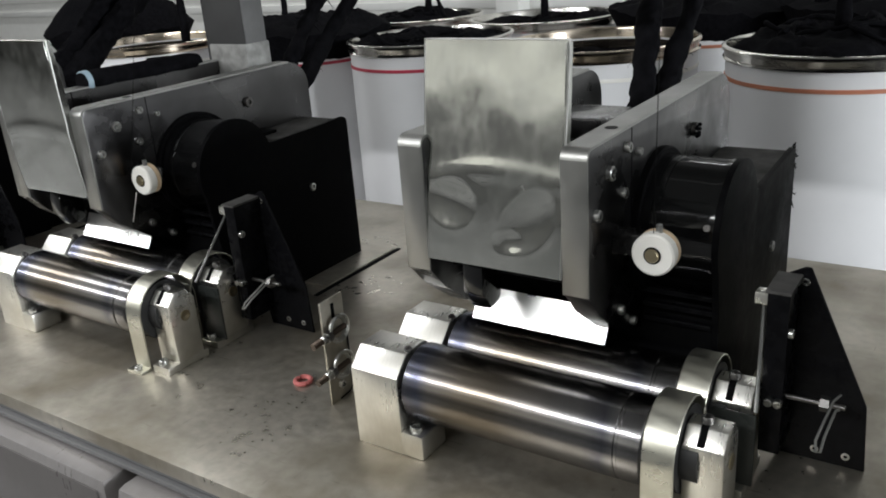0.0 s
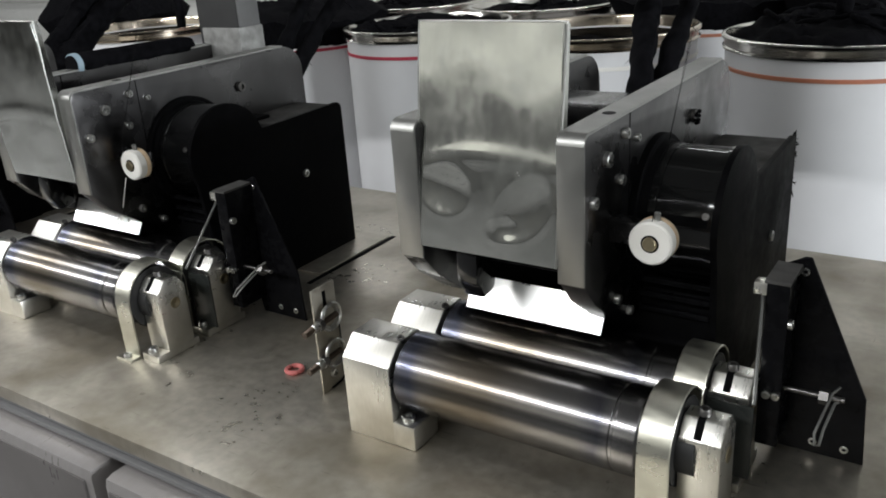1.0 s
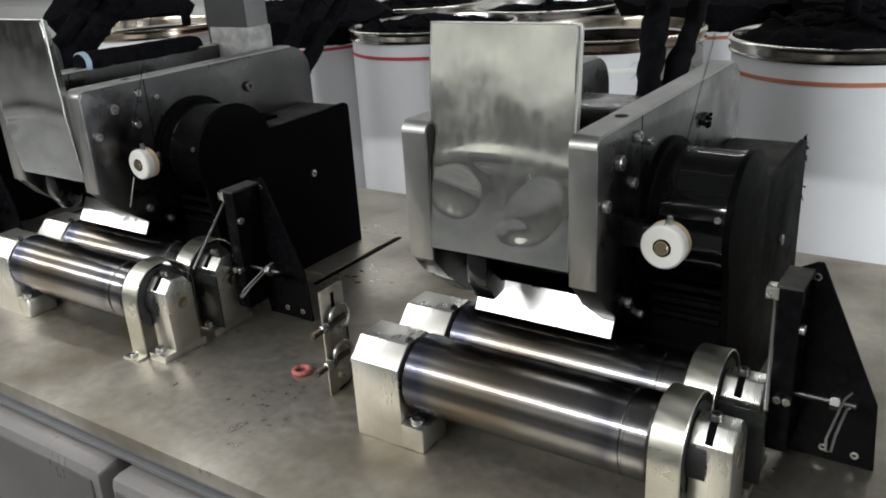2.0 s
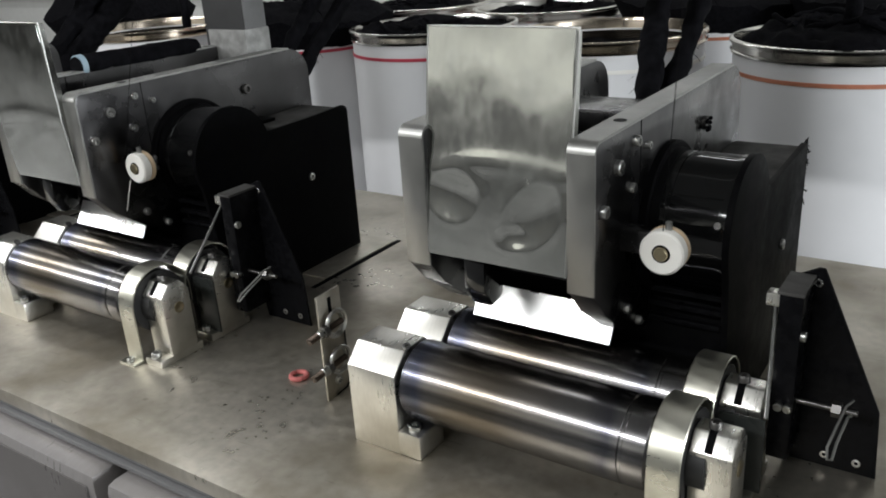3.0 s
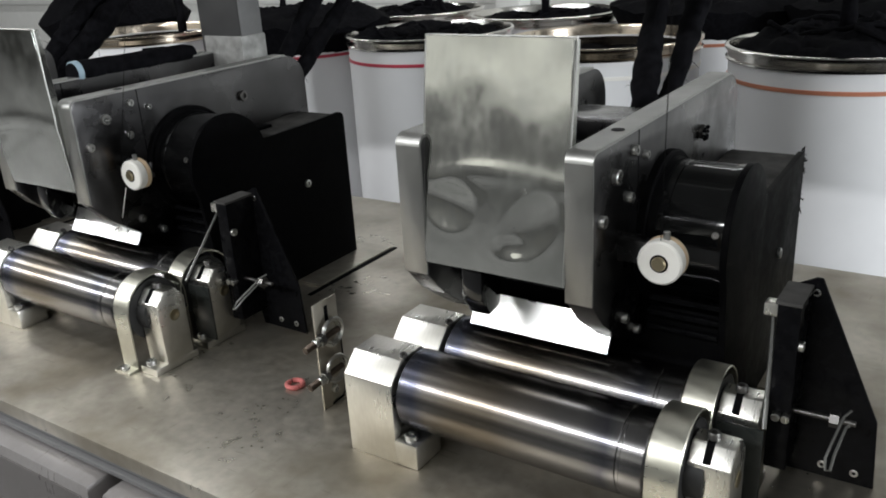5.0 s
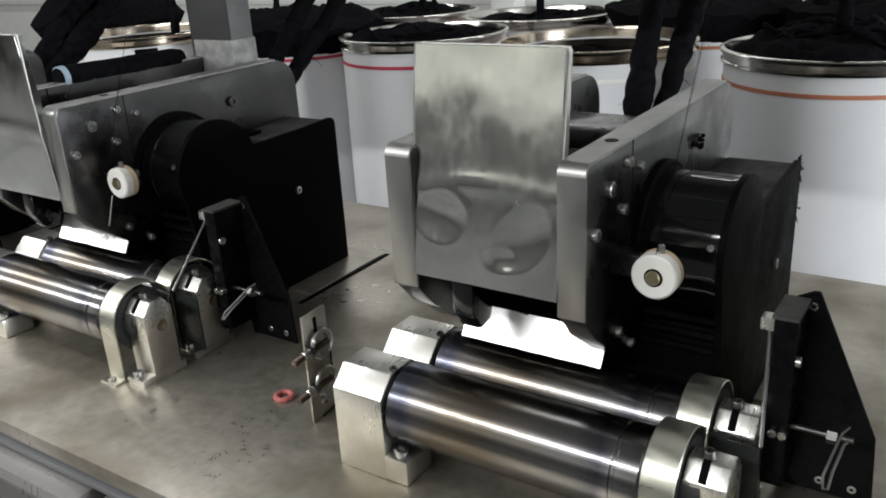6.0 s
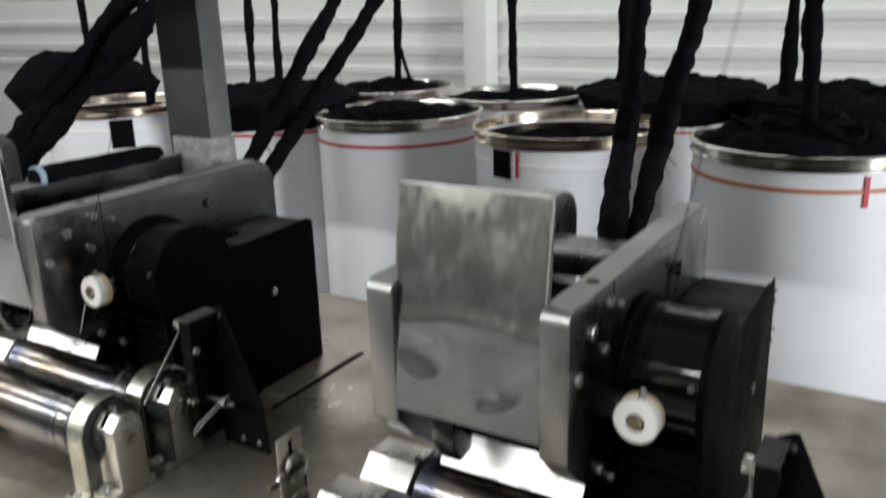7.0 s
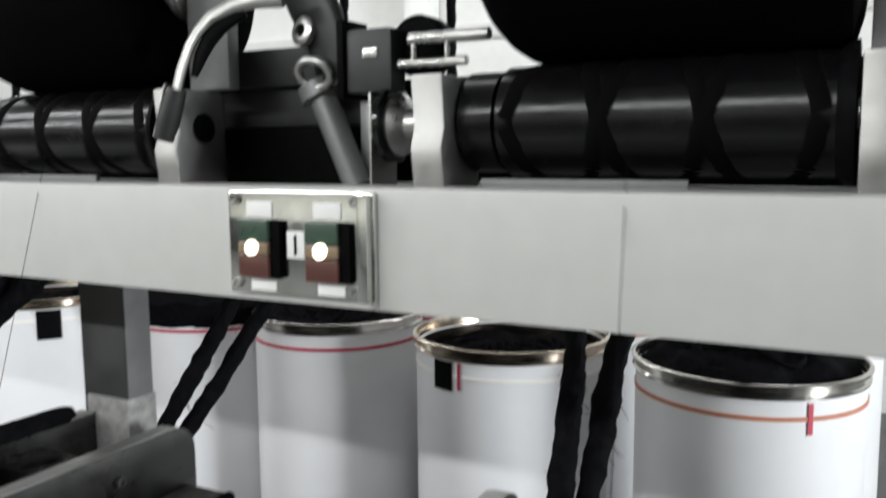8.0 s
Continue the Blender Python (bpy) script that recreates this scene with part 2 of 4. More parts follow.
def bevel(bm, w, seg=2, angle=35):
    if w <= 0:
        return bm
    edges = [e for e in bm.edges if len(e.link_faces) == 2 and e.calc_face_angle(0) > radians(angle)]
    bmesh.ops.bevel(bm, geom=edges, offset=w, segments=seg, profile=0.6, affect="EDGES", clamp_overlap=True)
    return bm


def box(x0, x1, y0, y1, z0, z1, w=0.002, bm=None):
    own = bm is None
    bm = bm or bmesh.new()
    m = Matrix.Translation(((x0 + x1) / 2, (y0 + y1) / 2, (z0 + z1) / 2)) @ Matrix.Diagonal((x1 - x0, y1 - y0, z1 - z0, 1))
    bmesh.ops.create_cube(bm, size=1, matrix=m)
    return bevel(bm, w) if own else bm


def prism(points, axis, a, b, w=0.0015, seg=2):
    """A flat outline drawn in the two other axes, thick from a to b along the axis."""
    bm = bmesh.new()

    def place(p, v):
        return {"x": (v, p[0], p[1]), "y": (p[0], v, p[1]), "z": (p[0], p[1], v)}[axis]

    lo = [bm.verts.new(place(p, a)) for p in points]
    hi = [bm.verts.new(place(p, b)) for p in points]
    bm.faces.new(lo)
    bm.faces.new(hi)
    n = len(points)
    for i in range(n):
        bm.faces.new((lo[i], lo[(i + 1) % n], hi[(i + 1) % n], hi[i]))
    bmesh.ops.recalc_face_normals(bm, faces=bm.faces)
    return bevel(bm, w, seg)


def arc(cx, cy, r, a0, a1, n=10):
    return [(cx + r * math.cos(radians(a0 + (a1 - a0) * i / n)), cy + r * math.sin(radians(a0 + (a1 - a0) * i / n))) for i in range(n + 1)]


def turned(profile, p0, direction, seg=40, bm=None, caps=True):
    """A body of revolution: profile of (distance along the axis, radius) from p0 along the direction."""
    bm = bm or bmesh.new()
    q = Vector(direction).to_track_quat("Z", "Y").to_matrix()
    rings = []
    for d, r in profile:
        rings.append([bm.verts.new(Vector(p0) + q @ Vector((max(r, 1e-5) * math.cos(2 * math.pi * i / seg), max(r, 1e-5) * math.sin(2 * math.pi * i / seg), d))) for i in range(seg)])
    for a, b in zip(rings, rings[1:]):
        for i in range(seg):
            bm.faces.new((a[i], a[(i + 1) % seg], b[(i + 1) % seg], b[i]))
    if caps:
        bm.faces.new(rings[0][::-1])
        bm.faces.new(rings[-1])
    return bm


def rod(p0, p1, r, seg=12, bm=None, chamfer=0.15):
    d = Vector(p1) - Vector(p0)
    c = r * chamfer
    return turned([(0, r - c), (c, r), (d.length - c, r), (d.length, r - c)], p0, d, seg, bm)


def socket_bolt(p, direction, r=0.007, h=0.007):
    """A round head with a hexagon socket in it."""
    return turned([(0, r), (h * 0.85, r), (h, r * 0.88), (h, r * 0.5), (h * 0.35, r * 0.45)], p, direction, 12)


def sweep(points, radii, seg=10, rough=0.0, flat=1.0, seed=0, closed=False):
    """A tube through the points, with an uneven skin."""
    bm = bmesh.new()
    pts = [Vector(p) for p in points]
    rings = []
    n = len(pts)
    up = Vector((0.31, 0.95, 0.05))
    for i, p in enumerate(pts):
        a, b = pts[(i - 1) % n if closed else max(i - 1, 0)], pts[(i + 1) % n if closed else min(i + 1, n - 1)]
        t = (b - a).normalized()
        u = (up - t * up.dot(t)).normalized()
        v = t.cross(u)
        r = radii[i] if hasattr(radii, "__len__") else radii
        ring = []
        for k in range(seg):
            c, s = math.cos(2 * math.pi * k / seg), math.sin(2 * math.pi * k / seg)
            rr = r * (1 + rough * noise.noise((p + (u * c + v * s) * r) * 35 + Vector((seed, 0, 0))))
            ring.append(bm.verts.new(p + u * c * rr * flat + v * s * rr))
        rings.append(ring)
    pairs = list(zip(rings, rings[1:])) + ([(rings[-1], rings[0])] if closed else [])
    for a, b in pairs:
        for k in range(seg):
            bm.faces.new((a[k], a[(k + 1) % seg], b[(k + 1) % seg], b[k]))
    if not closed:
        bm.faces.new(rings[0][::-1])
        bm.faces.new(rings[-1])
    return bm


# ---- setting ----
TOP = 0.833
tagged(part("floor", box(-20, 8, -6.2, 5.4, -0.1, 0, 0), FLOOR), "grey smooth factory floor", "floor", kind="structure")
# ceiling is out of view, its grey lowered to weaken the ambient bounce
tagged(part("ceiling", box(-20, 8, -6.2, 5.4, 3.6, 3.7, 0), CEIL), "unseen factory ceiling, dimmed to cut bounce light", "ceiling", kind="structure")
tagged(part("wall_north", box(-20, 8, 5.2, 5.4, 0, 3.6, 0), WALL), "white panelled factory wall behind the cans", "wall", kind="structure")
tagged(part("wall_south", box(-20, 8, -6.2, -6, 0, 3.6, 0), FRONTWALL), "plain pale grey factory wall", "wall", kind="structure")
# added out of view: dark lower band that the steel shields mirror
tagged(part("trim", box(-20, 8, -5.998, -5.97, 0, 1.7, 0.004), DARKBAND), "unseen dark band added for the shields to reflect", "trim", kind="structure")
# west and east walls are out of view, kept dark to hold down bounced light
tagged(part("wall_west", box(-20.2, -20, -6, 5.2, 0, 3.6, 0), DIMWALL), "unseen factory wall, dimmed to cut bounce light", "wall", kind="structure")
east = box(8, 8.2, -6, -0.95, 0, 3.6, 0)
for y0, y1, z0, z1 in ((1.15, 5.2, 0, 3.6), (-0.95, 1.15, 0, 1.05), (-0.95, 1.15, 2.85, 3.6)):
    box(8, 8.2, y0, y1, z0, z1, 0, east)
tagged(part("wall_east", east, DIMWALL, smooth=0), "unseen factory wall with a window opening, dimmed to cut bounce light", "wall", kind="structure")
wf = box(8.06, 8.14, -0.95, 1.15, 1.05, 1.11, 0)
for y0, y1, z0, z1 in ((-0.95, 1.15, 2.79, 2.85), (-0.95, -0.89, 1.11, 2.79), (1.09, 1.15, 1.11, 2.79)):
    box(8.06, 8.14, y0, y1, z0, z1, 0, wf)
tagged(part("window_1", wf, GREY, smooth=0), "grey metal window frame", "window", kind="structure")


# ---- machine bed ----
bed = thing("machine_bed", "worn steel machine bed with grey cabinet doors below", "machine bed")
bx0, bx1, by0, by1 = -3.2, 1.4, -0.245, 0.717
part("bed_top", box(bx0, bx1, by0, by1, TOP - 0.022, TOP, 0.003), TABLE, bed, "stained satin steel top plate")
part("bed_rim", box(bx0, bx1, by0 + 0.004, by0 + 0.02, TOP - 0.030, TOP - 0.022, 0.002), DARKGREY, bed)
part("rim_ledge", box(bx0, bx1, by0 - 0.004, by0 + 0.02, TOP - 0.0385, TOP - 0.0305, 0.003), DARKGREY, bed)
part("bed_body", box(bx0 + 0.01, bx1 - 0.01, by0 + 0.03, by1 - 0.02, 0.05, TOP - 0.022, 0.004), MATT, bed)
part("plinth", box(bx0 + 0.05, bx1 - 0.05, by0 + 0.07, by1 - 0.06, 0, 0.05, 0.004), MATT, bed)
DOORW = 0.62
for k in range(7):
    a = -0.608 + (k - 4) * DOORW
    if a < bx0:
        continue
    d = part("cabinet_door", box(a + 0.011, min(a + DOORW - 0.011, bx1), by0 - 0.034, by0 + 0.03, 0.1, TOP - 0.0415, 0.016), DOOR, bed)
    # panel takes a darker copy of the door paint, for the shade on the front
    part("door_panel", box(a + 0.025, min(a + DOORW - 0.025, bx1 - 0.02), by0 - 0.0365, by0 - 0.030, 0.13, TOP - 0.0585, 0.0025), SHADEDDOOR, d, "pressed door panel, shade put into its darker grey")


# ---- drafting head ----
def make_head(dents, label):
    h = thing("drafting_head", label, "textile machine", (0, 0, TOP), "drafting heads")
    z = -TOP
    # side plates: level top, rounded rear corner, cut-off lower front corner
    prof = [(-0.046, 1.058 + z), (-0.046, 1.200 + z)] + arc(-0.036, 1.202 + z, 0.010, 180, 90, 4) + arc(0.395, 1.166 + z, 0.046, 90, 0, 8) + \
           [(0.441, 0.84 + z), (0.36, 0.84 + z), (0.30, 0.95 + z), (0.12, 0.955 + z), (0.03, 0.99 + z), (-0.02, 1.028 + z)]
    for x0, x1 in ((-0.073, -0.045), (-0.2685, -0.239)):
        part("side_plate", prism(prof, "x", x0, x1, 0.002), PLATE, h, "grey ground steel side plate")
        face = [(-0.0490, 1.060 + z), (-0.0490, 1.203 + z)] + arc(-0.0365, 1.2025 + z, 0.0125, 180, 90, 6) + [(0.394, 1.2150 + z), (0.394, 1.2122 + z)] + arc(-0.0360, 1.2020 + z, 0.0100, 90, 180, 6) + [(-0.0462, 1.060 + z)]
        part("plate_edge", prism(face, "x", x0 - 0.0004, x1 + 0.0004, 0.0007, 1), EDGE, h, "machined steel edge")
        part("top_hole", turned([(0, 0.007), (0.0006, 0.007)], ((x0 + x1) / 2, 0.045, 1.2148 + z), (0, 0, 1), 20), MATT, h)
        part("plate_joint", box(x0 + 0.003, x1 + 0.0004, 0.066, 0.0675, 1.06 + z, 1.2126 + z, 0.0), MATT, h)
    # shield
    bm = bmesh.new()
    nu, nv, x0, x1 = 72, 100, -0.2395, -0.0750
    front, back = [], []
    for j in range(nv + 1):
        v = j / nv
        for i in range(nu + 1):
            u = i / nu
            x, zz = x0 + (x1 - x0) * u + (0.0035 * u - 0.001) * v, 1.076 + 0.238 * v
            y = -0.0495 + 0.028 * v ** 1.3 - 0.0010 * math.sin(math.pi * v) * math.sin(math.pi * u)
            for du, dv, ra, rb, lean, d in dents:
                a, b = (u - du) * 0.1645, (v - dv) * 0.238
                a, b = a * math.cos(lean) + b * math.sin(lean), b * math.cos(lean) - a * math.sin(lean)
                q = (a / ra) ** 2 + (b / rb) ** 2
                y += d * (max(0.0, 1 - q) ** 1.6 * 0.8 + 0.2 * math.exp(-q)) - 0.10 * abs(d) * math.exp(-((math.sqrt(q) - 1.0) / 0.17) ** 2)
            y -= 0.0012 * math.exp(-((v - 0.45 + 0.16 * (u - 0.55) ** 2) / 0.05) ** 2)
            y += 0.0010 * noise.noise(Vector((u * 2.5, v * 4, 1.7)))
            front.append(bm.verts.new((x, y, zz + z)))
            back.append(bm.verts.new((x, y + 0.002, zz + z)))
    w = nu + 1
    for j in range(nv):
        for i in range(nu):
            k = j * w + i
            bm.faces.new((front[k], front[k + 1], front[k + 1 + w], front[k + w]))
            bm.faces.new((back[k], back[k + w], back[k + 1 + w], back[k + 1]))
    for k in [j * w for j in range(nv)] + [j * w + nu for j in range(nv)]:
        bm.faces.new((front[k], front[k + w], back[k + w], back[k]))
    for k in list(range(nu)) + [nv * w + i for i in range(nu)]:
        bm.faces.new((front[k], front[k + 1], back[k + 1], back[k]))
    rim_line = [front[j * w].co.copy() for j in range(0, nv + 1, 4)] + [front[nv * w + i].co.copy() for i in range(4, nu, 4)] + [front[j * w + nu].co.copy() for j in range(nv, -1, -4)]
    sh = part("front_shield", bm, SHEET, h, "polished steel front shield, bowed and dented")
    for x in (-0.0712,):
        part("shield_flange", prism([(-0.046, 1.078 + z), (-0.0375, 1.19 + z), (-0.0245, 1.312 + z), (-0.013, 1.312 + z), (-0.026, 1.19 + z), (-0.035, 1.078 + z)], "x", x - 0.005, x - 0.002, 0.0008, 1), SHEET, sh)
    part("hem", sweep([p + Vector((0, 0.0006, 0)) for p in rim_line], 0.0013, 6), EDGE, sh, "folded sheet hem")
    # dark housing between the plates
    part("inner_housing", prism([(-0.002, 1.05 + z), (-0.002, 1.10 + z), (0.03, 1.15 + z), (0.20, 1.15 + z), (0.20, 0.985 + z), (0.085, 0.985 + z), (0.075, 1.022 + z)], "x", -0.241, -0.074, 0.004), MATT, h)
    part("cross_bar", box(-0.241, -0.074, 0.20, 0.285, 1.158 + z, 1.186 + z, 0.004), PLATE, h)
    part("guide_finger", prism([(-0.036, 1.035 + z), (-0.035, 1.072 + z), (-0.02, 1.078 + z), (0.01, 1.04 + z), (0.004, 1.015 + z), (-0.02, 1.010 + z)], "x", -0.205, -0.178, 0.005), BLACK, h, "glossy black guide finger")
    part("tray", prism([(0.0275, 0.968 + z), (0.0365, 0.984 + z), (0.0475, 1.0045 + z), (0.0495, 1.0035 + z), (0.0385, 0.983 + z), (0.0295, 0.967 + z)], "x", -0.236, -0.060, 0.0006, 1), TRAY, h, "bright polished delivery tray")
    # gear cover
    cy, cz = 0.148, 1.083 + z
    part("gear_flange", turned([(0, 0.087), (0.008, 0.087), (0.010, 0.085), (0.010, 0.080), (0.018, 0.078)], (-0.045, cy, cz), (1, 0, 0), 56), MATT, h)
    part("gear_drum", turned([(0, 0.0765), (0.012, 0.0765), (0.0125, 0.0755), (0.0145, 0.0755), (0.015, 0.0765), (0.064, 0.0765), (0.068, 0.0775), (0.0725, 0.0775)], (-0.030, cy, cz), (1, 0, 0), 64), BLACK, h, "glossy black gear drum")
    lobe = arc(cy, cz, 0.080, 205, 18, 26) + [(0.236, 1.1060 + z), (0.30, 1.1070 + z), (0.36, 1.1085 + z), (0.412, 1.1105 + z)] + arc(0.418, 1.0985 + z, 0.012, 80, 0, 4) + [(0.430, 0.0), (0.21, 0.0), (0.09, 0.10)]
    part("gear_cover", prism(lobe, "x", 0.0430, 0.0505, 0.001), MATT, h, "matt black gear cover")
    part("rear_box", prism([(0.222, 0.0), (0.222, 1.1000 + z), (0.228, 1.1035 + z), (0.405, 1.1075 + z), (0.426, 1.1040 + z), (0.428, 0.0)], "x", -0.044, 0.0428, 0.002), DUSTY, h, "dusty black rear box")
    part("box_lip", box(-0.044, -0.004, 0.224, 0.300, 1.1045 + z, 1.1105 + z, 0.002), MATT, h)
    for rz in (1.012, 0.994, 0.976):
        part("guard_rib", box(-0.040, 0.040, 0.093, 0.101, rz + z, rz + 0.007 + z, 0.002), JAPAN, h, "black horizontal rib")
    part("lower_guard", prism([(0.100, 0.0), (0.100, 0.13), (0.13, 0.175), (0.26, 0.18), (0.26, 0.0)], "x", -0.241, 0.0425, 0.002), MATT, h, "matt black lower guard")
    part("base_plate", box(-0.26, 0.104, 0.262, 0.47, 0.0, 0.004, 0.001), TABLE, h, "steel base plate")
    part("base_seam", box(0.104, 0.113, 0.225, 0.478, 0.0, 0.0015, 0.0005), MATT, h)
    part("cover_bolt", socket_bolt((0.0505, 0.314, 1.004 + z), (1, 0, 0), 0.007, 0.004), BOLT, h)
    part("cover_bolt", socket_bolt((0.036, 0.0745, 1.106 + z), (0.1, -1, 0.3), 0.004, 0.003), DARKBOLT, h)
    # knob on its bracket
    part("knob_bracket", box(-0.045, 0.010, 0.012, 0.034, 1.088 + z, 1.112 + z, 0.002), PLATE, h)
    k = part("knob", turned([(0, 0.020), (0.002, 0.0225), (0.013, 0.0225), (0.015, 0.0205)], (0.006, 0.008, 1.10 + z), (0, -1, 0), 40), NYLON, h, "white nylon knob with brass axle")
    part("knob_back", turned([(0, 0.020), (0.001, 0.0227), (0.006, 0.0227), (0.007, 0.022)], (0.006, 0.0145, 1.10 + z), (0, -1, 0), 40), TANNYLON, k, "yellowed nylon rim")
    part("axle", turned([(0, 0.0074), (0.0025, 0.0074), (0.004, 0.0062)], (0.006, -0.0065, 1.10 + z), (0, -1, 0), 20), BRASS, k, "dull brass axle")
    part("axle_ring", turned([(0, 0.0092), (0.0008, 0.0092)], (0.006, -0.0067, 1.10 + z), (0, -1, 0), 20), MATT, k)
    part("set_screw", rod((0.009, 0.004, 1.121 + z), (0.009, 0.004, 1.130 + z), 0.0035), BOLT, k)
    # bolts of the side plate
    for y, zz, r in ((0.004, 1.178, 0.008), (0.05, 1.194, 0.006), (0.082, 1.182, 0.0045), (0.04, 1.147, 0.006), (-0.03, 1.143, 0.0065), (0.034, 1.014, 0.006), (0.07, 0.985, 0.006), (0.278, 1.162, 0.009)):
        part("plate_bolt", socket_bolt((-0.045, y, zz + z), (1, 0, 0), r, 0.006), DARKBOLT if y > 0.2 else BOLT, h)
    return h


# dents of a shield: centre across and up, half width, half height, lean, depth
DENTED = ((0.20, 0.285, 0.032, 0.030, 0.15, 0.0030), (0.21, 0.365, 0.030, 0.011, -0.10, -0.0010), (0.76, 0.235, 0.028, 0.042, -0.65, 0.0034), (0.62, 0.13, 0.021, 0.014, 0.15, 0.0012))
FLAT = ((0.70, 0.22, 0.050, 0.030, 0.3, 0.0010),)
head = make_head(DENTED, "steel drafting head with black gear cover and dented front shield")
copy_thing(head, pose(0.8, 0, TOP))
# the shield of the second head hangs tipped forward on its lower edge
tipped = make_head(FLAT, "steel drafting head with black gear cover and front shield tipped forward")
tipped.location.x = -0.8
hinge = Matrix.Translation((0, -0.047, 1.085 - TOP))
for ob in tipped.children:
    if ob.name.startswith("front_shield"):
        ob.matrix_basis = hinge @ Matrix.Rotation(radians(9.5), 4, "X") @ hinge.inverted()
copy_thing(tipped, pose(-1.6, 0, TOP))


# ---- calender rollers ----
ZR = 0.915 - TOP


def make_roller():
    g = thing("calender_roller", "dark turned-steel calender roller in aluminium bearing blocks", "roller", (0, 0, TOP), "calender rollers")
    part("roller", turned([(0, 0.042), (0.003, 0.0465), (0.262, 0.0465), (0.263, 0.045), (0.266, 0.045), (0.267, 0.0465), (0.289, 0.0465), (0.293, 0.043)], (-0.262, 0, ZR), (1, 0, 0), 72), ROLL, g, "heat-tinted dark steel roller")
    blk = [(-0.045, 0), (-0.045, 0.103), (-0.022, 0.126), (0.018, 0.126), (0.034, 0.112), (0.034, 0)]
    part("bearing_block", prism(blk, "x", -0.334, -0.266, 0.0015), ALU, g, "milled aluminium bearing block")
    part("block_foot", box(-0.2675, -0.236, -0.046, 0.004, 0, 0.033, 0.004), ALU, g)
    part("foot_bolt", socket_bolt((-0.252, -0.032, 0.033), (0, 0, 1), 0.0085, 0.006), BOLT, g)
    part("pinch_bolt", socket_bolt((-0.270, -0.012, 0.123), (0.3, -0.3, 0.9), 0.005, 0.007), DARKBOLT, g)
    part("bearing_seal", turned([(0, 0.043), (0.010, 0.046), (0.036, 0.046)], (0.026, 0.004, ZR), (1, 0, 0), 40), RUBBER, g)
    # band over the bearing, down to the bed
    out = [(-0.044, 0.0)] + [(y, z) for y, z in arc(0.009, ZR, 0.053, 180, 0, 24)] + [(0.062, 0.0)]
    inn = [(0.0595, 0.0)] + [(y, z) for y, z in arc(0.009, ZR, 0.0505, 0, 180, 24)] + [(-0.0415, 0.0)]
    part("bearing_band", prism(out + inn, "x", 0.029, 0.0625, 0.0008, 1), BAND, g, "zinc-plated band over the bearing")
    part("band_foot", box(0.029, 0.0625, -0.061, -0.043, 0, 0.004, 0.001), BAND, g)
    part("foot_nut", socket_bolt((0.046, -0.053, 0.004), (0, 0, 1), 0.006, 0.005), BOLT, g)
    cap = [(-0.022, 0), (-0.024, 0.103), (-0.009, 0.120), (0.012, 0.120), (0.026, 0.103), (0.026, 0)]
    e = part("end_block", prism(cap, "x", 0.0635, 0.1045, 0.002), ALU, g, "milled aluminium end block")
    part("slot", prism([(-0.0235, 0.1050), (-0.0095, 0.1205), (0.004, 0.1205), (0.004, 0.114), (-0.006, 0.114), (-0.0205, 0.104)], "x", 0.0775, 0.0850, 0.0003, 1), MATT, e)
    part("grub_screw", turned([(0, 0.0062), (0.014, 0.0062), (0.016, 0.0052), (0.016, 0.003), (0.010, 0.0028)], (0.081, 0.000, 0.1115), (0, 0, 1), 16), DARKBOLT, e)
    part("journal", turned([(0, 0.030), (0.05, 0.030), (0.05, 0.022), (0.06, 0.022)], (0.03, 0, ZR), (1, 0, 0), 24), RUBBER, g)
    part("centre_hole", turned([(0, 0.0085), (0.001, 0.0085), (0.001, 0.005), (0.0004, 0.004)], (0.1045, 0.004, ZR - 0.002), (1, 0, 0), 20), BRASS, e)
    part("block_foot", box(0.069, 0.105, -0.044, 0.034, 0, 0.012, 0.002), ALU, g)
    part("foot_bolt", socket_bolt((0.083, -0.034, 0.012), (0, 0, 1), 0.0075, 0.007), BOLT, g)
    return g


roller = make_roller()
YF, YB = -0.052, 0.044
roller.location = (0, YF, TOP)
for x, y in ((0, YB), (-0.8, YF), (-0.8, YB), (-1.6, YF), (-1.6, YB), (0.8, YF), (0.8, YB)):
    copy_thing(roller, pose(x, y, TOP))


